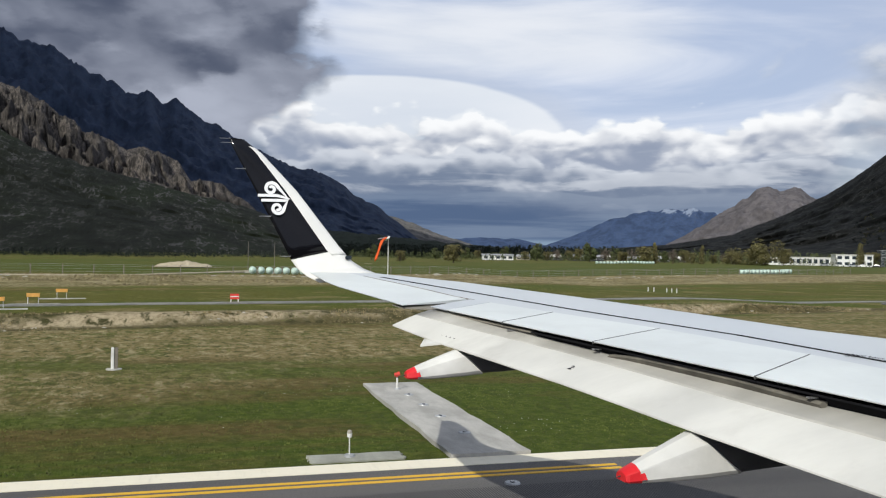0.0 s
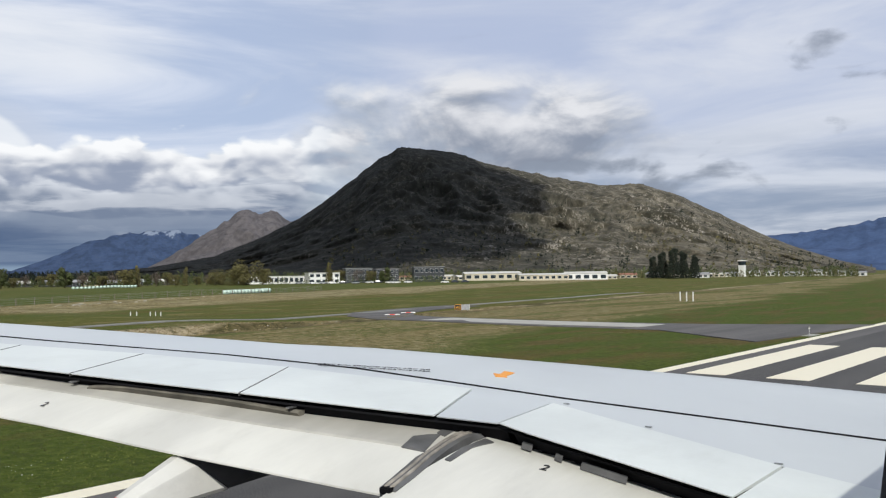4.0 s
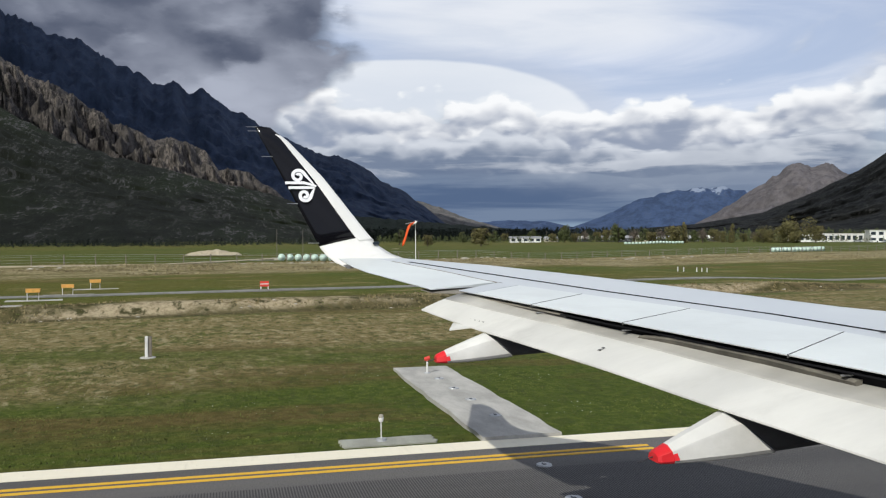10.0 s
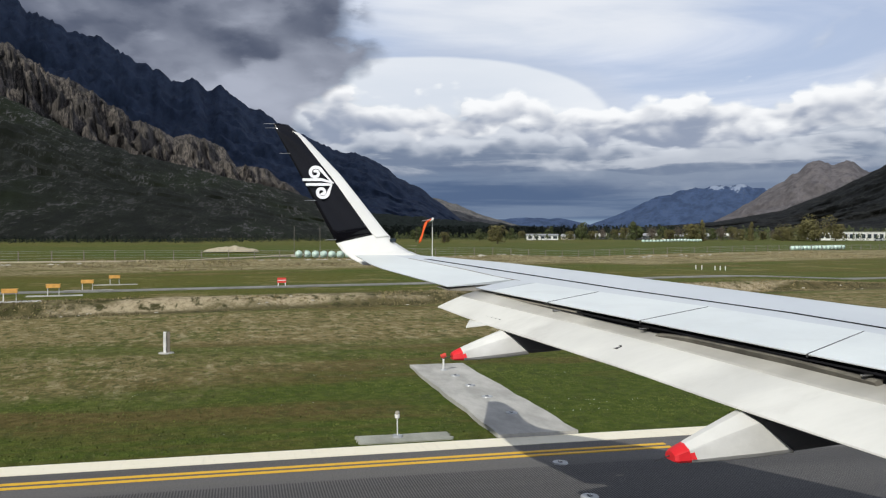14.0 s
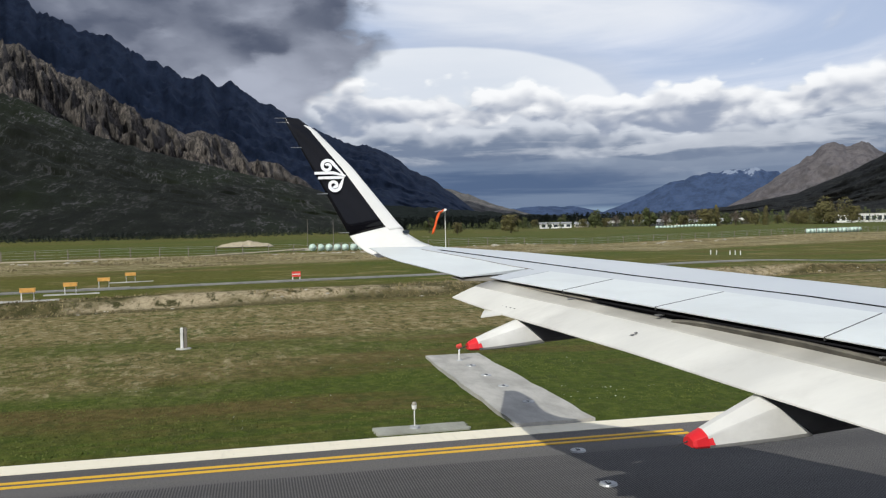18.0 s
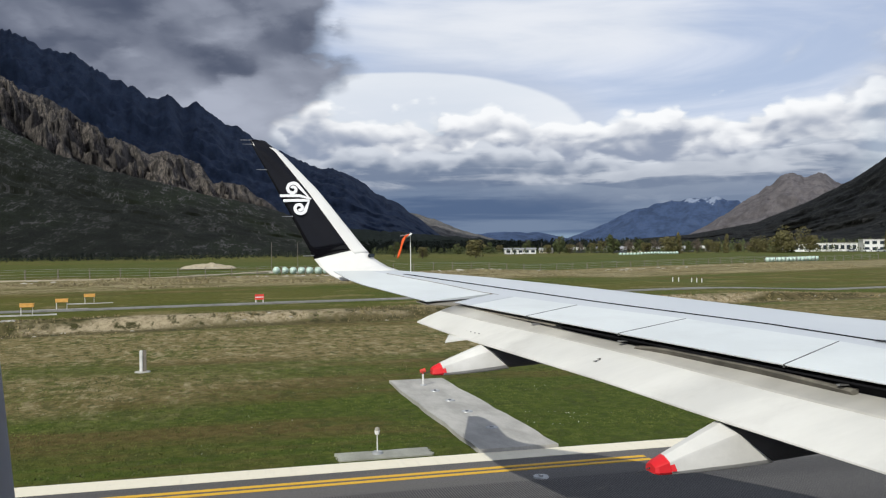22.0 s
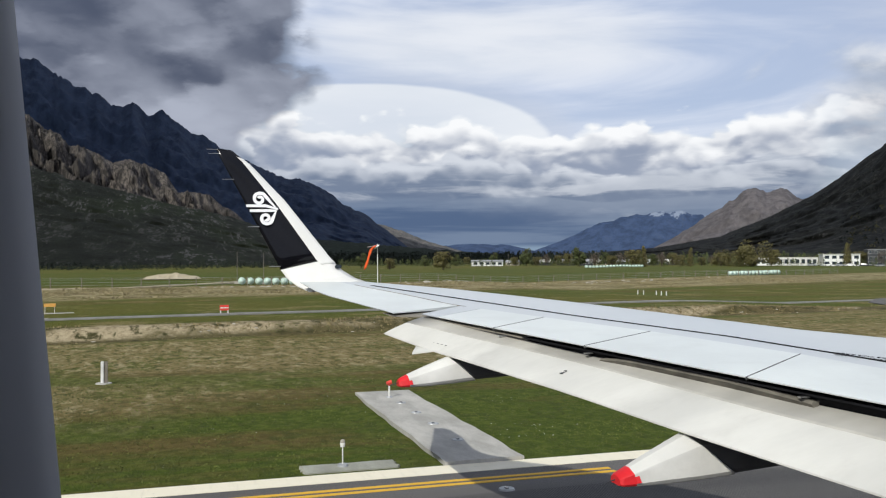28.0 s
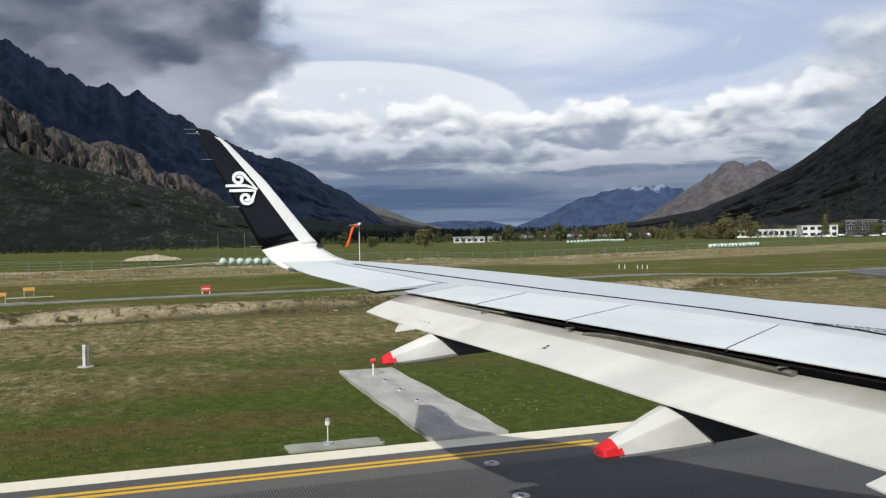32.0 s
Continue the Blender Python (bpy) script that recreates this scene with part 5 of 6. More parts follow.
# perimeter track
def ribbon_road(name, pts, width, mat, label, lift=0.05):
    rings = []
    for i, (x, y) in enumerate(pts):
        a, b = Vector(pts[max(i - 1, 0)]), Vector(pts[min(i + 1, len(pts) - 1)])
        d = (b - a).normalized() * (width[i] if isinstance(width, list) else width) / 2
        p, q = (x - d.y, y + d.x), (x + d.y, y - d.x)
        zp, zq = max(ground_height(*p), ground_height(x, y)) + lift, max(ground_height(*q), ground_height(x, y)) + lift
        rings.append([Vector((*p, zp)), Vector((*q, zq)), Vector((*q, zq - 0.5)), Vector((*p, zp - 0.5))])
    ob = part(name, loft(rings), mat)
    return tagged(ob, label, "road", kind="structure")


ribbon_road("road_perimeter", [(-65.4 - 0.155 * y, y) for y in range(-60, 190, 5)], 1.9, ASPHALT_OLD, "narrow grey sealed perimeter track across the grass", 0.07)
ribbon_road("road_dirt", [(-127, -60), (-126, -44), (-127, -28), (-128, -17), (-135, -8), (-146, 1), (-163, 11), (-181, 20), (-215, 34), (-260, 52)], [2.2, 3.0, 3.8, 3.0, 2.0, 2.2, 2.6, 2.4, 2.2, 2.2], TRACK_TAN, "pale bare earth track along the far fence", 0.06)
ribbon_road("road_taxiway", [(-19, 66), (-30, 67), (-42, 67), (-54, 67.5), (-64, 69), (-70, 72), (-75.5, 78), (-78, 86), (-80, 100)], [22, 9, 7, 7, 7, 8, 8, 7, 6], ASPHALT, "dark grey taxiway leaving the runway", 0.06)
ribbon_road("pavement_taxiway", [(-33, 67), (-45, 67.3), (-58, 68)], 4.5, CONCRETE, "pale concrete taxiway bay", 0.08)

sign = thing("taxiway_sign", on_ground(-70, 87), "black and amber taxiway sign beside a grey panel", "sign", turn=-38)
sign.scale = (0.72, 0.72, 0.72)
part("case", box((-0.12, -1.1, 0.15), (0.12, 0.1, 1.15), 0.03), SIGN_AMBER, sign)
part("face", box((0.122, -1.04, 0.2), (0.13, 0.04, 1.1)), SIGN_BLACK, sign, "black sign face")
lettering("sign_letters", "A6", 0.72, Matrix.Translation((0.134, -0.5, 0.62)) @ Euler((radians(90), 0, radians(90))).to_matrix().to_4x4(), SIGN_AMBER, sign)
part("panel", box((-0.08, 0.14, 0.15), (0.08, 1.6, 1.12), 0.02), STEEL, sign, "blank grey panel")
part("end_plate", box((-0.12, 1.6, 0.1), (0.12, 1.68, 1.15), 0.01), POST_WHITE, sign)
for y in (-0.8, 1.3):
    part("leg", tube((0, y, -0.1), (0, y, 0.18), 0.05), STEEL, sign)


def cone_board(x, y, turn):
    e = thing("edge_marker", on_ground(x, y), "low red and white striped marker board lying on grass", "marker", "striped edge markers", turn)
    e.scale = (0.6, 0.6, 0.6)
    for i in range(3):
        a, b = -1.5 + i, -0.5 + i
        vs = loft([[Vector((-0.35, a, 0)), Vector((0.35, a, 0)), Vector((0, a, 0.24))], [Vector((-0.35, b, 0)), Vector((0.35, b, 0)), Vector((0, b, 0.24))]])
        part("segment", vs, SIGNAL_RED if i == 1 else POST_WHITE, e)


cone_board(-72, 79, -35)
cone_board(-70, 74, -50)
for i in range(3):
    e = thing("distance_board", on_ground(-56 - i * 1.3, 128 + i * 0.5), "white upright board by the runway", "post", "upright boards")
    part("panel", box((-0.05, -0.18, 0), (0.05, 0.18, 1.5), 0.02), POST_WHITE, e)


for x, y in ((-94, 54), (-94, 54.8), (-93, 56), (-93, 56.7), (-93, 57.4)):
    e = thing("marker_peg", on_ground(x, y), "short white wooden peg in the grass", "post", "white pegs")
    part("stake", box((-0.05, -0.05, -0.1), (0.05, 0.05, 0.5), 0.012), POST_WHITE, e)
    part("cap", box((-0.055, -0.055, 0.5), (0.055, 0.055, 0.54), 0.01), STEEL, e)

# ---------------------------------------------------------------- grass and stones


def tufts(name, count, xr, yr, mat, label, h=(0.10, 0.3), w=0.05, keep=None, seed=1):
    rng = random.Random(seed)
    verts, faces = [], []
    while count > 0:
        x, y = rng.uniform(*xr), rng.uniform(*yr)
        if keep and not keep(x, y):
            count -= 0.2
            continue
        count -= 1
        z = ground_height(x, y) - 0.02
        for k in range(3):
            a = rng.uniform(0, 2 * math.pi)
            hh, ww = rng.uniform(*h), w * rng.uniform(0.6, 1.5)
            lx, ly = math.cos(a), math.sin(a)
            ox, oy = rng.uniform(-0.12, 0.12), rng.uniform(-0.12, 0.12)
            i = len(verts)
            verts += [(x + ox - ww * ly, y + oy + ww * lx, z), (x + ox + ww * ly, y + oy - ww * lx, z), (x + ox + lx * hh * 0.5, y + oy + ly * hh * 0.5, z + hh)]
            faces.append((i, i + 1, i + 2))
    ob = from_arrays(name, verts, faces, mat)
    return tagged(ob, label, "grass", kind="stuff")


def off_strip(x, y):
    return x < -18.32 and not (-29.0 < x < -18.4 and 5.3 < y < 7.8)


def patchy(x, y):
    return off_strip(x, y) and noise.noise((x * 0.25, y * 0.13, 8.0)) > 0.02


tufts("grass_tufts", 22000, (-34, -18.35), (-14, 46), GRASS_TUFT, "short uneven green grass along the runway", (0.02, 0.06), 0.03, off_strip, 1)
tufts("turf_tufts", 9000, (-54, -31), (-16, 60), TURF_BROWN, "thin dry brown turf", (0.02, 0.06), 0.035, patchy, 2)
tufts("meadow_tufts", 9000, (-62, -28), (-18, 70), GRASS_TUFT, "scattered dull green clumps", (0.02, 0.06), 0.05, lambda x, y: off_strip(x, y) and noise.noise((x * 0.3, y * 0.2, 3.0)) > 0.12, 3)
tufts("hay_tufts", 16000, (-172, -80), (-60, 130), HAY_TUFT, "tall straw-coloured grass along the fence", (0.08, 0.22), 0.09, lambda x, y: -140 < x + 0.34 * y < -98 and noise.noise((x * 0.10, y * 0.04, 2.0)) > 0.0, 4)
tufts("bank_tufts", 9000, (-78, -45), (-45, 100), TURF_BROWN, "dry tussocks on the bank edge", (0.06, 0.17), 0.05, lambda x, y: abs(x + 0.16 * y + 55.0) < 2.6 and noise.noise((x * 0.2, y * 0.12, 4.0)) > -0.05, 5)


def daisies():
    rng = random.Random(7)
    verts, faces = [], []
    for c in range(34):
        cx, cy = rng.uniform(-28, -19.2), rng.uniform(-10, 34)
        for k in range(rng.randint(4, 18)):
            x, y, s = cx + rng.gauss(0, 0.5), cy + rng.gauss(0, 0.7), rng.uniform(0.009, 0.017)
            if not off_strip(x, y) or x > -19.6:
                continue
            z = ground_height(x, y) + 0.09
            i = len(verts)
            verts += [(x + s * math.cos(a), y + s * math.sin(a), z + 0.6 * s * math.sin(a)) for a in (0, 1.26, 2.51, 3.77, 5.03)]
            faces.append(tuple(range(i, i + 5)))
    tagged(from_arrays("daisies", verts, faces, PETAL_WHITE), "tiny white daisies in the mown grass", "flowers", kind="stuff")


daisies()


def stones(name, count, spot, size, label, seed):
    rng = random.Random(seed)
    bm0 = bmesh.new()
    bmesh.ops.create_icosphere(bm0, subdivisions=1, radius=1.0)
    base = [v.co.copy() for v in bm0.verts]
    tris = [[v.index for v in f.verts] for f in bm0.faces]
    bm0.free()
    verts, faces = [], []
    for k in range(count):
        x, y = spot(rng)
        s = rng.uniform(*size)
        z = ground_height(x, y)
        i = len(verts)
        for b in base:
            q = 1 + 0.35 * noise.noise(b * 1.7 + Vector((k * 3.1, 0, 0)))
            verts.append((x + b.x * s * q, y + b.y * s * q * 1.6, z + b.z * s * q * 0.6))
        faces += [[i + j for j in t] for t in tris]
    tagged(from_arrays(name, verts, faces, STONE_PALE), label, "stones", kind="stuff")


def heap_mesh(length, height, seed):
    """A long dumped heap with a lumpy back."""
    verts, faces, nu, nv = [], [], 22, 9
    for i in range(nu + 1):
        for j in range(nv + 1):
            u, v = 2 * i / nu - 1, 2 * j / nv - 1
            k = max(0.0, 1 - u * u) ** 0.6 * max(0.0, 1 - v * v)
            z = height * k * (1 + 0.45 * noise.noise((u * 4 + seed, v * 1.5, 0.0))) - 0.08
            verts.append((v * height * 2.0, u * length, z))
    for i in range(nu):
        for j in range(nv):
            a = i * (nv + 1) + j
            faces.append((a, a + 1, a + nv + 2, a + nv + 1))
    return verts, faces


def bank_spot(rng):
    y = rng.uniform(-40, 60)
    return -54.2 - 0.16 * y + rng.gauss(0, 0.7), y


def fence_spot(rng):
    y = rng.choice((-30, 10, 40, 62, 80, 110)) + rng.gauss(0, 6)
    return -130 - 0.34 * y + rng.gauss(0, 2.5), y


stones("bank_stones", 40, bank_spot, (0.04, 0.12), "pale stones and clods on the eroded bank", 3)
heap = from_arrays("earth_mound", *heap_mesh(5.5, 1.0, 21), TRACK_TAN, smooth=True)
heap.location = on_ground(-176, -2.0)
tagged(heap, "long low mound of pale earth in the far field", "mound")
stones("rubble", 120, fence_spot, (0.12, 0.32), "pale rubble heaped along the fence", 4)

# fence
fence = thing("fence", (0, 0, 0), "thin wire stock fence on weathered posts", "fence")
spots = [(-138 - 0.34 * y, y) for y in np.arange(-70, 180, 4.0)]
made = None
for x, y in spots:
    z = ground_height(x, y)
    if made is None:
        made = part("post", box((-0.07, -0.07, -0.2), (0.07, 0.07, 1.5), 0.015), WOOD_GREY, fence)
        made.location = (x, y, z)
    else:
        o = new("post", made.data)
        o.parent, o.location = fence, (x, y, z)
for h in (0.4, 0.8, 1.2, 1.45):
    bm = bmesh.new()
    for (x0, y0), (x1, y1) in zip(spots, spots[1:]):
        add_tube(bm, (x0, y0, ground_height(x0, y0) + h), (x1, y1, ground_height(x1, y1) + h), 0.012, None, 4, False)
    part("wire", bm, STEEL, fence)

# ---------------------------------------------------------------- trees


def polar(az, r, lift=0.0):
    x, y = -math.sin(radians(az)) * r, math.cos(radians(az)) * r
    return (x, y, ground_height(x, y) + lift)


def tree(name, height, width, leaf, label, seed, kind="round", leaves=900, size=0.035, trunk=0.25):
    """Tapered trunk, limbs and a crown of many small leaf clumps. Built at the origin."""
    rng = random.Random(seed)
    e = thing(name, (0, 0, 0), label, "tree")
    bm = bmesh.new()
    add_tube(bm, (0, 0, -0.3), (0.02 * height, 0, height * trunk), height * 0.03, height * 0.022, 8)
    limbs = []
    for i in range(9):
        a = rng.uniform(0, 2 * math.pi)
        z0 = height * rng.uniform(trunk * 0.6, trunk + 0.25)
        tip = Vector((math.cos(a) * width * rng.uniform(0.2, 0.42), math.sin(a) * width * rng.uniform(0.2, 0.42), height * rng.uniform(0.5, 0.92)))
        add_tube(bm, (0.01 * height, 0, z0), tip, height * 0.016, height * 0.004, 6)
        limbs.append(tip)
    add_tube(bm, (0.02 * height, 0, height * trunk), (0, 0, height * 0.88), height * 0.02, height * 0.004, 6)
    part("trunk", bm, BARK, e)
    blobs = []
    for i in range(30 if kind == "round" else 12):
        if kind == "tall":
            k = i / 12
            c = Vector((rng.gauss(0, 0.05) * width, rng.gauss(0, 0.05) * width, height * (trunk * 0.5 + (0.98 - trunk * 0.5) * k)))
            r = width * 0.5 * (1.0 - 0.75 * k) * rng.uniform(0.8, 1.15)
        else:
            a = rng.uniform(0, 2 * math.pi)
            q = math.sqrt(rng.random()) * 0.36 * width
            c = Vector((q * math.cos(a), q * math.sin(a), height * rng.uniform(trunk + 0.05, 0.86 - 0.9 * (q / width) ** 1.5)))
            r = width * rng.uniform(0.10, 0.19)
        blobs.append((c, r))
    verts, faces = [], []
    for k in range(leaves):
        c, r = rng.choice(blobs)
        d = Vector((rng.gauss(0, 1), rng.gauss(0, 1), rng.gauss(0, 1))).normalized()
        p = c + Vector((d.x * r, d.y * r, d.z * r * (0.85 if kind == "round" else 1.3))) * rng.uniform(0.72, 1.08)
        if p.z < 0.1:
            p.z = 0.1 + rng.random() * 0.3
        s = height * size * rng.uniform(0.6, 1.4)
        u = Vector((rng.gauss(0, 1), rng.gauss(0, 1), rng.gauss(0, 1))).normalized()
        v = u.cross(d if abs(u.dot(d)) < 0.95 else Vector((0, 0, 1))).normalized()
        i = len(verts)
        verts += [p + u * s, p + v * s * 0.7, p - u * s * 0.9, p - v * s * 0.6]
        faces.append((i, i + 1, i + 2, i + 3))
    crown = from_arrays("crown", verts, faces, leaf, e)
    return e


protos = {
    "willow": tree("willow_tree", 9, 13, LEAF_OLIVE, "broad olive willow with a dense rounded crown", 1, "round", 5000, 0.026, 0.06),
    "olive": tree("tree", 8, 7, LEAF_OLIVE, "yellow-olive autumn tree with an uneven crown", 2, "round", 2600, 0.028, 0.12),
    "green": tree("tree", 10, 7, LEAF_GREEN, "dark green broadleaf tree at the field edge", 3, "round", 2600, 0.028, 0.12),
    "poplar": tree("poplar_tree", 12, 4.5, LEAF_OLIVE, "slim olive poplar at the field edge", 4, "tall", 1800, 0.025, 0.1),
    "bare": tree("tree", 8, 7, LEAF_BARE, "leafless pinkish-brown tree with fine twigs", 5, "round", 1500, 0.018, 0.2),
    "pine": tree("pine_tree", 16, 8, LEAF_PINE, "tall dark pine with a ragged crown", 6, "tall", 3000, 0.024, 0.1),
}
rng = random.Random(11)
# bearing, distance, kind, scale
TREES = [(73.0, 330, "olive", 0.85), (67.4, 440, "green", 0.85), (66.7, 450, "olive", 0.6), (63.9, 430, "green", 0.9), (62.9, 440, "bare", 0.8), (61.8, 445, "olive", 0.7), (60.4, 440, "olive", 1.0), (59.7, 445, "poplar", 0.7), (58.6, 450, "bare", 0.8), (57.4, 445, "olive", 0.7), (56.8, 450, "poplar", 0.65),
         (54.9, 450, "willow", 0.75), (53.0, 440, "willow", 1.15), (51.9, 445, "olive", 1.0), (69.6, 520, "green", 0.7), (71.4, 540, "olive", 0.6), (65.3, 520, "olive", 0.7), (78.5, 380, "green", 0.6), (76.6, 330, "olive", 0.55),
         (47.6, 470, "poplar", 0.8), (46.9, 480, "olive", 0.9), (45.7, 480, "bare", 0.9), (44.8, 475, "olive", 0.8), (43.9, 480, "green", 0.8), (24.8, 560, "pine", 0.95), (24.2, 565, "pine", 0.85), (25.5, 570, "pine", 0.85), (23.5, 565, "pine", 0.72), (26.1, 575, "pine", 0.7),
         (68.2, 470, "olive", 0.6), (66.1, 470, "bare", 0.7), (64.6, 475, "olive", 0.8), (62.3, 470, "green", 0.7), (61.2, 475, "bare", 0.8), (59.1, 470, "green", 0.6), (57.9, 470, "olive", 0.8), (56.1, 465, "olive", 0.55), (55.5, 465, "bare", 0.6), (72.2, 480, "green", 0.6), (74.2, 420, "green", 0.55)]
used = set()
for az, r, k, s in TREES:
    m = Matrix.Translation(polar(az, r)) @ Matrix.Rotation(rng.uniform(0, 6.28), 4, "Z") @ Matrix.Diagonal((1.35 * s * rng.uniform(0.9, 1.1), 1.35 * s * rng.uniform(0.9, 1.1), 1.3 * s, 1))
    if k not in used:
        protos[k].matrix_basis = m
        used.add(k)
    else:
        src = protos[k]
        made = {}
        for o in (src, *src.children_recursive):
            made[o] = o.copy()
            scene.collection.objects.link(made[o])
            made[o].parent = made.get(o.parent, o.parent)
        made[src].matrix_basis = m
for e in [o for o in scene.objects if o.get("category") == "tree"]:
    e["group"] = "trees along the field edge"


def woods(name, a0, a1, r0, r1, h, mat, count, label, seed):
    """A far belt of trees, too many to count: cones and lumps of leaf triangles."""
    rng = random.Random(seed)
    verts, faces = [], []
    for k in range(count):
        az, r = rng.uniform(a0, a1), rng.uniform(r0, r1)
        x, y, z = polar(az, r)
        hh = h * rng.uniform(0.5, 1.15)
        w = hh * rng.uniform(0.2, 0.36)
        for j in range(22):
            t = rng.random()
            a = rng.uniform(0, 2 * math.pi)
            q = w * (1 - t * 0.85) * rng.uniform(0.5, 1.1)
            p = Vector((x + q * math.cos(a), y + q * math.sin(a), z + hh * t))
            s = hh * 0.13
            i = len(verts)
            for m in range(3):
                verts.append((p.x + rng.uniform(-s, s), p.y + rng.uniform(-s, s), p.z + rng.uniform(-s, s * 1.4)))
            faces.append((i, i + 1, i + 2))
    tagged(from_arrays(name, verts, faces, mat), label, "woods", kind="stuff")


woods("pine_woods", 61, 84, 620, 900, 8.5, LEAF_PINE, 2200, "dark belt of conifers at the foot of the mountains", 1)
woods("scrub", 80, 112, 330, 420, 2.4, LEAF_PINE, 1100, "dark scrub along the foot of the slope", 2)
woods("hill_scrub", 14, 60, 600, 790, 7, LEAF_GREEN, 1100, "scattered scrub below the hill", 3)
woods("autumn_scrub", 14, 48, 590, 720, 5, LEAF_OLIVE, 420, "yellowing trees and hedges below the hill", 5)


def slope_scrub(name, count, mat, size, low, high, label, seed):
    """Shrubs and small trees standing on the near hill's slope."""
    rng = random.Random(seed)
    spots = [v.co.copy() for v in near_hill.data.vertices if low < v.co.z < high and v.co.xy.length < 1450 and v.co.y > 0.9 * -v.co.x]
    verts, faces = [], []
    for k in range(count):
        c = rng.choice(spots)
        hh = rng.uniform(*size) * (1.0 if rng.random() < 0.8 else 1.6)
        for j in range(14):
            t, a = rng.random(), rng.uniform(0, 2 * math.pi)
            q = hh * 0.45 * (1 - 0.6 * t) * rng.uniform(0.4, 1.1)
            p = c + Vector((q * math.cos(a), q * math.sin(a), hh * (t - 0.1)))
            sc = hh * 0.22
            i = len(verts)
            for m in range(3):
                verts.append((p.x + rng.uniform(-sc, sc), p.y + rng.uniform(-sc, sc), p.z + rng.uniform(-sc, sc)))
            faces.append((i, i + 1, i + 2))
    tagged(from_arrays(name, verts, faces, mat), label, "scrub", kind="stuff")


slope_scrub("slope_shrubs", 900, LEAF_PINE, (3.0, 6.0), 6, 240, "dark shrubs scattered over the hill slope", 6)
slope_scrub("slope_bushes", 420, LEAF_OLIVE, (2.5, 5.0), 4, 60, "olive bushes at the foot of the hill", 7)
woods("hedge_scrub", 40, 80, 460, 520, 3.6, LEAF_GREEN, 900, "mixed hedge trees along the far boundary", 4)

# ---------------------------------------------------------------- buildings


def block(name, az, r, length, depth, height, turn, wall, roof, label, storeys=1, bays=6, gable=0.0, fins=False, glass=GLASS_DARK, lo=0.28, hi=0.82):
    """A building with wall, roof and windows of its own. Its long front faces the runway."""
    e = thing(name, polar(az, r), label, "building", turn=az + turn)
    part("wall", box((-length / 2, 0, -0.5), (length / 2, depth, height), 0.05), wall, e)
    if gable:
        part("roof", loft([[Vector((x, -0.4, height)), Vector((x, depth / 2, height + gable)), Vector((x, depth + 0.4, height)), Vector((x, depth / 2, height - 0.05))] for x in (-length / 2 - 0.4, length / 2 + 0.4)]), roof, e)
    else:
        part("roof", box((-length / 2 - 0.3, -0.4, height), (length / 2 + 0.3, depth + 0.3, height + 0.35), 0.05), roof, e)
    step = length / bays
    fh = height / storeys
    for f in range(storeys):
        for i in range(bays):
            x0 = -length / 2 + i * step + step * 0.18
            w = part("window", box((x0, -0.06, f * fh + fh * lo), (x0 + step * 0.64, 0.05, f * fh + fh * hi), 0.02), WALL_WHITE if wall is not WALL_WHITE else STEEL, e)
            part("pane", box((x0 + 0.08, -0.09, f * fh + fh * lo + 0.08), (x0 + step * 0.64 - 0.08, -0.05, f * fh + fh * hi - 0.08)), glass, w)
    if fins:
        for i in range(bays + 1):
            x = -length / 2 + i * step
            part("fin", box((x - 0.12, -0.9, -0.2), (x + 0.12, 0, height + 0.2), 0.02), WALL_WHITE, e)
    return e


block("shop_block", 51.2, 480, 34, 14, 4.2, 14, WALL_WHITE, ROOF_PALE, "long low white building with glazed bays", 1, 12, 0, True)
block("shop_block", 47.9, 470, 17, 14, 6.0, 10, WALL_WHITE, ROOF_PALE, "white two-storey building with tall windows", 2, 5)
block("office_block", 45.6, 480, 15, 12, 8.2, 8, WALL_DARK, ROOF_GREY, "dark apartment building with white window frames", 3, 6)
block("office_block", 43.7, 485, 13, 12, 7.6, 8, WALL_DARK, ROOF_GREY, "dark apartment building with brown cladding", 3, 5)
block("office_block", 40.9, 500, 18, 14, 8.6, 6, WALL_DARK, ROOF_GREY, "black glass-fronted office building", 2, 6)
block("hangar", 36.6, 540, 36, 22, 4.4, 6, WALL_CREAM, ROOF_PALE, "cream warehouse with a pale low-pitched roof", 1, 7, 1.3, lo=0.3, hi=0.8)
block("hangar", 33.2, 520, 30, 22, 3.4, 6, WALL_CREAM, ROOF_PALE, "long cream warehouse with a pale roof", 1, 8, 1.0, lo=0.3, hi=0.8)
block("hangar", 30.4, 540, 26, 18, 4.2, 6, WALL_WHITE, ROOF_PALE, "white warehouse with a pale roof", 1, 5, 1.1, lo=0.2, hi=0.75)
block("farm_shed", 70.0, 470, 17, 8, 2.6, 6, WALL_WHITE, ROOF_GREY, "low white farm shed with a grey roof", 1, 5, 0.8)
for i, az in enumerate((68.4, 66.2, 64.8, 63.4, 62.4, 61.0, 59.2, 58.0)):
    block("house", az, 500 + 10 * (i % 3), 7 + (i % 3) * 2, 7, 1.9, rng.uniform(-14, 14), WALL_DARK if i % 4 else WALL_CREAM, ROOF_PALE if i % 3 == 1 else ROOF_GREY, "small house with a pale pitched roof", 1, 2, 1.5)["group"] = "houses by the trees"
for i in range(7):
    block("house", 14 + i * 1.2, 700 + 20 * (i % 3), 10 + (i % 2) * 4, 9, 2.6 + 0.6 * (i % 3), rng.uniform(-14, 14), WALL_WHITE, ROOF_GREY, "small white town building", 1, 3, 1.2)["group"] = "town buildings by the hill"
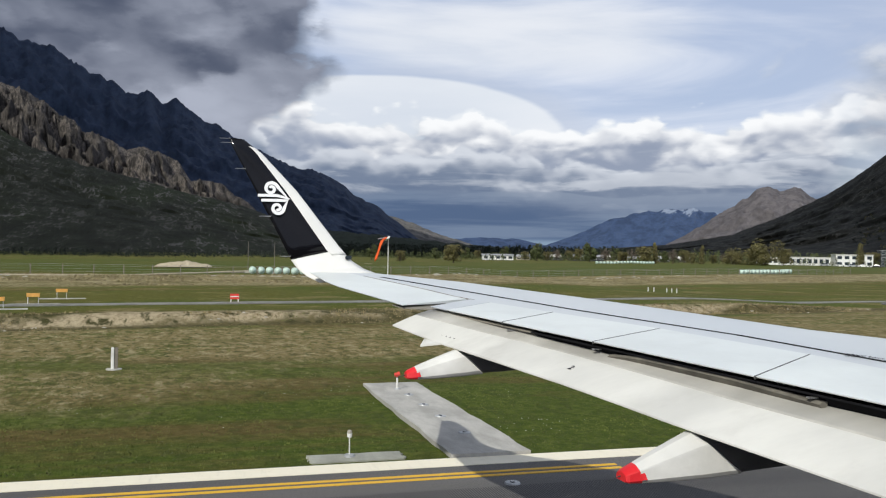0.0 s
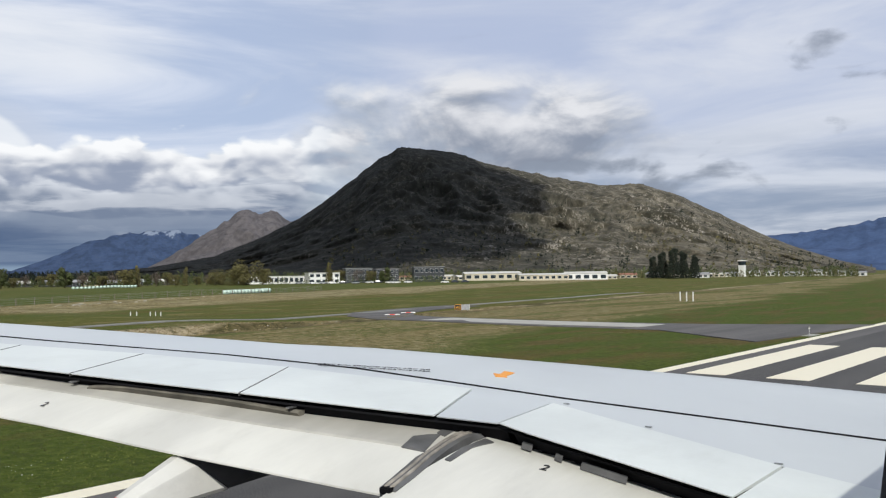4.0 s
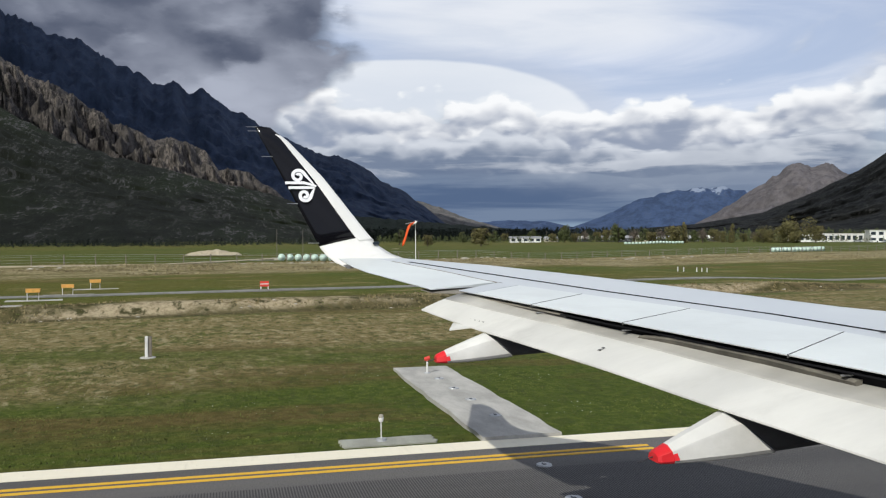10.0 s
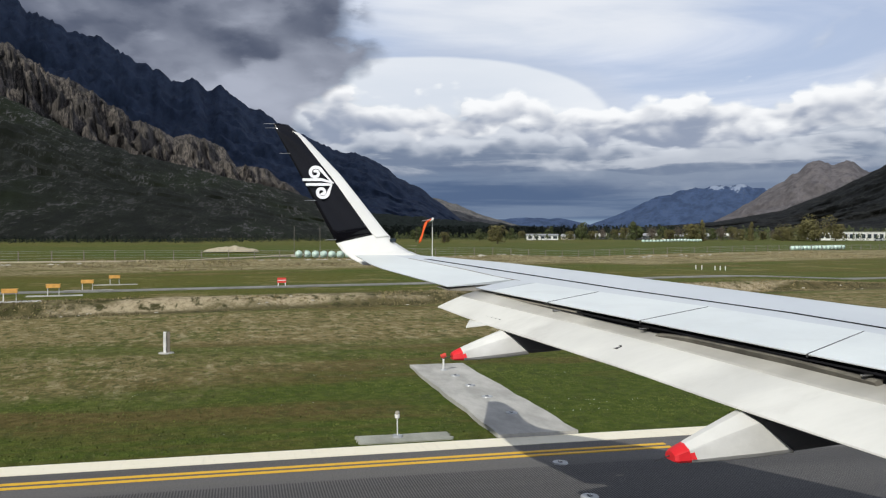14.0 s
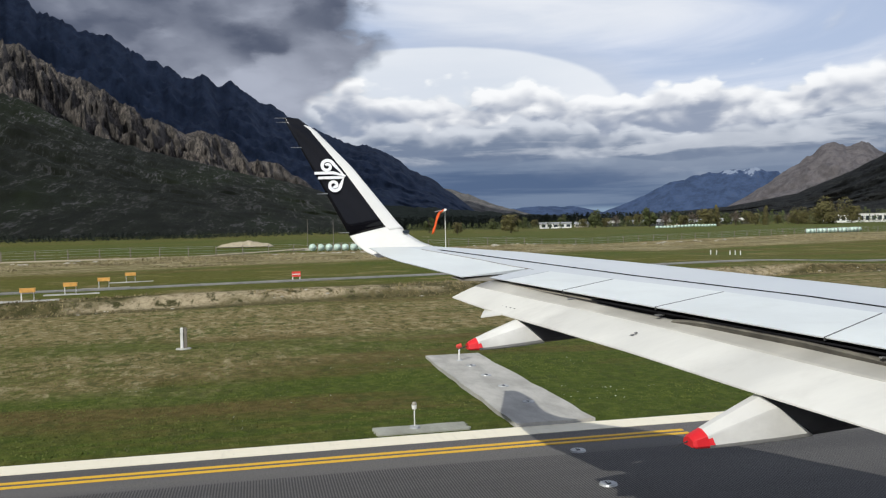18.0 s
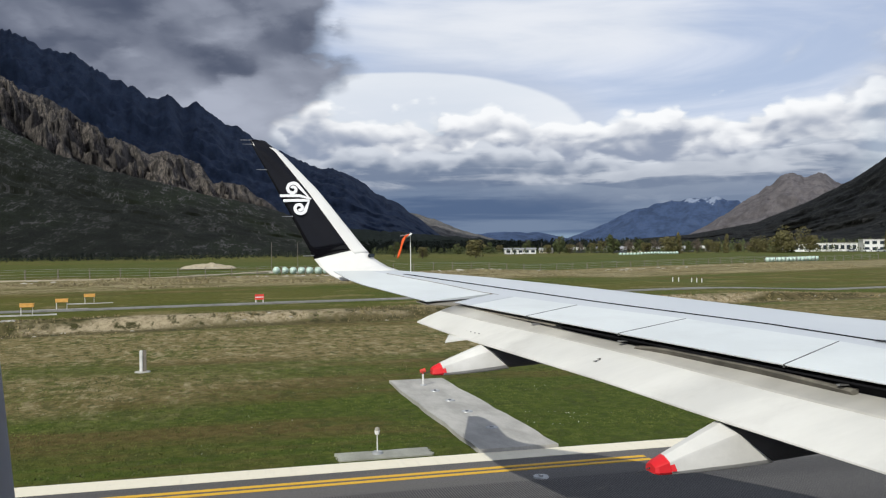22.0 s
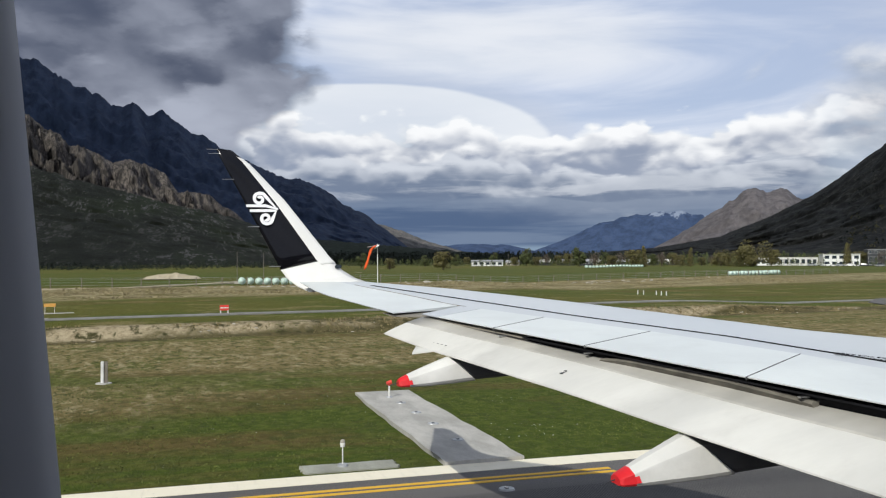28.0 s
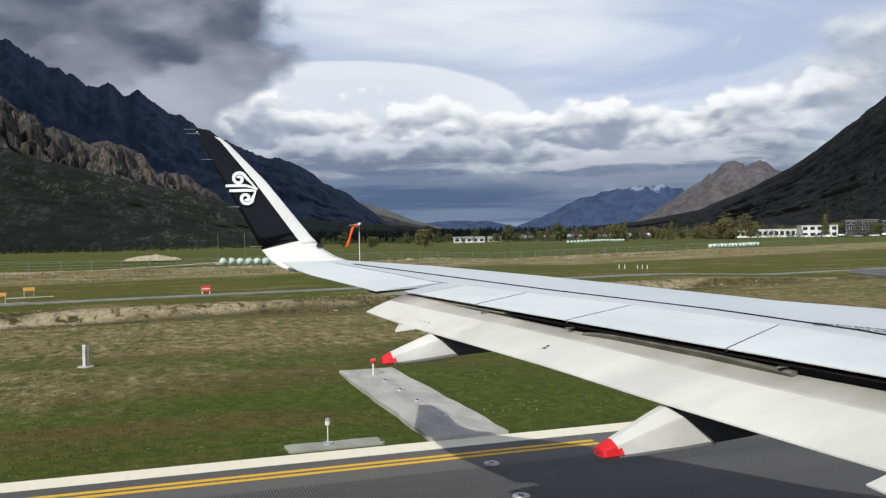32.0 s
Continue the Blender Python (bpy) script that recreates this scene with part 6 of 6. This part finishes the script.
for i in range(22):
    wall, roof, tint = ((WALL_WHITE, ROOF_GREY, "white"), (WALL_CREAM, ROOF_PALE, "cream"), (WALL_DARK, ROOF_GREY, "dark"), (WALL_CREAM, ROOF_RUST, "cream rust-roofed"))[rng.choice((0, 0, 1, 1, 2, 3))]
    block("house", 22.4 + i * 1.02 + rng.uniform(-0.4, 0.4), rng.uniform(575, 640), rng.uniform(6, 13), 8, rng.uniform(2.2, 3.6), rng.uniform(-30, 30), wall, roof, "small " + tint + " house among the scrub below the hill", 1, 3, rng.uniform(0.7, 1.5))["group"] = "town buildings by the hill"


def car(az, r, mat, label):
    e = thing("car", polar(az, r), label, "car", "parked cars", az + rng.uniform(60, 120))
    rings = []
    for y, w, lo, hi in ((-2.1, 0.75, 0.35, 0.75), (-1.9, 0.85, 0.25, 0.9), (-0.9, 0.88, 0.25, 0.95), (1.2, 0.88, 0.25, 0.95), (2.0, 0.85, 0.28, 0.85), (2.15, 0.7, 0.4, 0.7)):
        rings.append([Vector((-w, y, lo)), Vector((w, y, lo)), Vector((w, y, hi)), Vector((-w, y, hi))])
    part("body", loft(rings), mat, e)
    part("cabin", loft([[Vector((-0.8, -1.3, 0.9)), Vector((0.8, -1.3, 0.9)), Vector((0.8, 1.5, 0.9)), Vector((-0.8, 1.5, 0.9))], [Vector((-0.62, -0.6, 1.45)), Vector((0.62, -0.6, 1.45)), Vector((0.62, 1.1, 1.45)), Vector((-0.62, 1.1, 1.45))]]), GLASS_DARK, e)
    for x in (-0.8, 0.8):
        for y in (-1.3, 1.3):
            part("wheel", tube((x - 0.1, y, 0.32), (x + 0.1, y, 0.32), 0.32, None, 12), SIGN_BLACK, e)


for i in range(16):
    az = 38.6 + i * 0.72 + rng.uniform(-0.2, 0.2)
    if abs(az - 40.9) < 0.9:
        continue
    m, c = rng.choice(((WALL_WHITE, "white"), (STEEL, "silver"), (WALL_WHITE, "white"), (WALL_DARK, "black")))
    car(az, 452 + rng.uniform(-4, 4), m, c + " parked car beside the buildings")


def bale(x, y):
    bm = bmesh.new()
    bmesh.ops.create_cone(bm, cap_ends=True, segments=16, radius1=0.62, radius2=0.62, depth=1.2)
    bmesh.ops.bevel(bm, geom=[d for d in bm.edges if abs(d.verts[0].co.z - d.verts[1].co.z) < 0.01], offset=0.12, segments=2, affect="EDGES")
    bmesh.ops.rotate(bm, verts=bm.verts, cent=(0, 0, 0), matrix=Matrix.Rotation(radians(90), 3, "Y"))
    for v in bm.verts:
        v.co *= 1 + 0.04 * noise.noise(v.co * 2 + Vector((x, y, 0)))
    ob = part("bale", bm, BALE_WRAP, smooth=True)
    ob.location = (x, y, ground_height(x, y) + 0.58)
    tagged(ob, "round bale wrapped in pale green plastic", "bale", "wrapped bales in rows")


for i in range(8):
    bale(-147 + 0.1 * i, 9.5 + 1.4 * i)
for i in range(14):
    bale(-191 - 0.65 * i + rng.uniform(-0.1, 0.1), 137 + 1.65 * i)
for i in range(18):
    bale(-338 - 1.7 * i, 169 + 2.6 * i)


def pole(az, r, h, label):
    e = thing("pole", polar(az, r), label, "pole", "slim poles")
    part("shaft", tube((0, 0, -0.2), (0, 0, h), 0.06, 0.035, 8), WOOD_GREY, e)
    part("base", box((-0.5, -0.5, -0.2), (0.5, 0.5, 0.35), 0.05), STONE_PALE, e)


pole(84.9, 150, 5.4, "slim white pole on a stone base")
pole(86.6, 150, 5.4, "slim white pole on a stone base")
pole(68.6, 330, 6.0, "slim white pole in the field")


tower = thing("control_tower", polar(20.6, 690), "white control tower with a dark glass cab", "tower")
part("shaft", box((-2.2, -2.2, -0.5), (2.2, 2.2, 9.0), 0.1), WALL_WHITE, tower)
part("cab", loft([[Vector((r * math.cos(a), r * math.sin(a), z)) for a in np.linspace(0, 2 * math.pi, 9)[:-1]] for r, z in ((2.6, 9.0), (3.4, 12.0))]), GLASS_DARK, tower)
part("roof", loft([[Vector((r * math.cos(a), r * math.sin(a), z)) for a in np.linspace(0, 2 * math.pi, 9)[:-1]] for r, z in ((3.7, 12.0), (3.7, 12.5), (1.0, 13.0))]), ROOF_PALE, tower)
part("mast", tube((0, 0, 12.9), (0, 0, 16.5), 0.12, 0.05, 6), STEEL, tower)
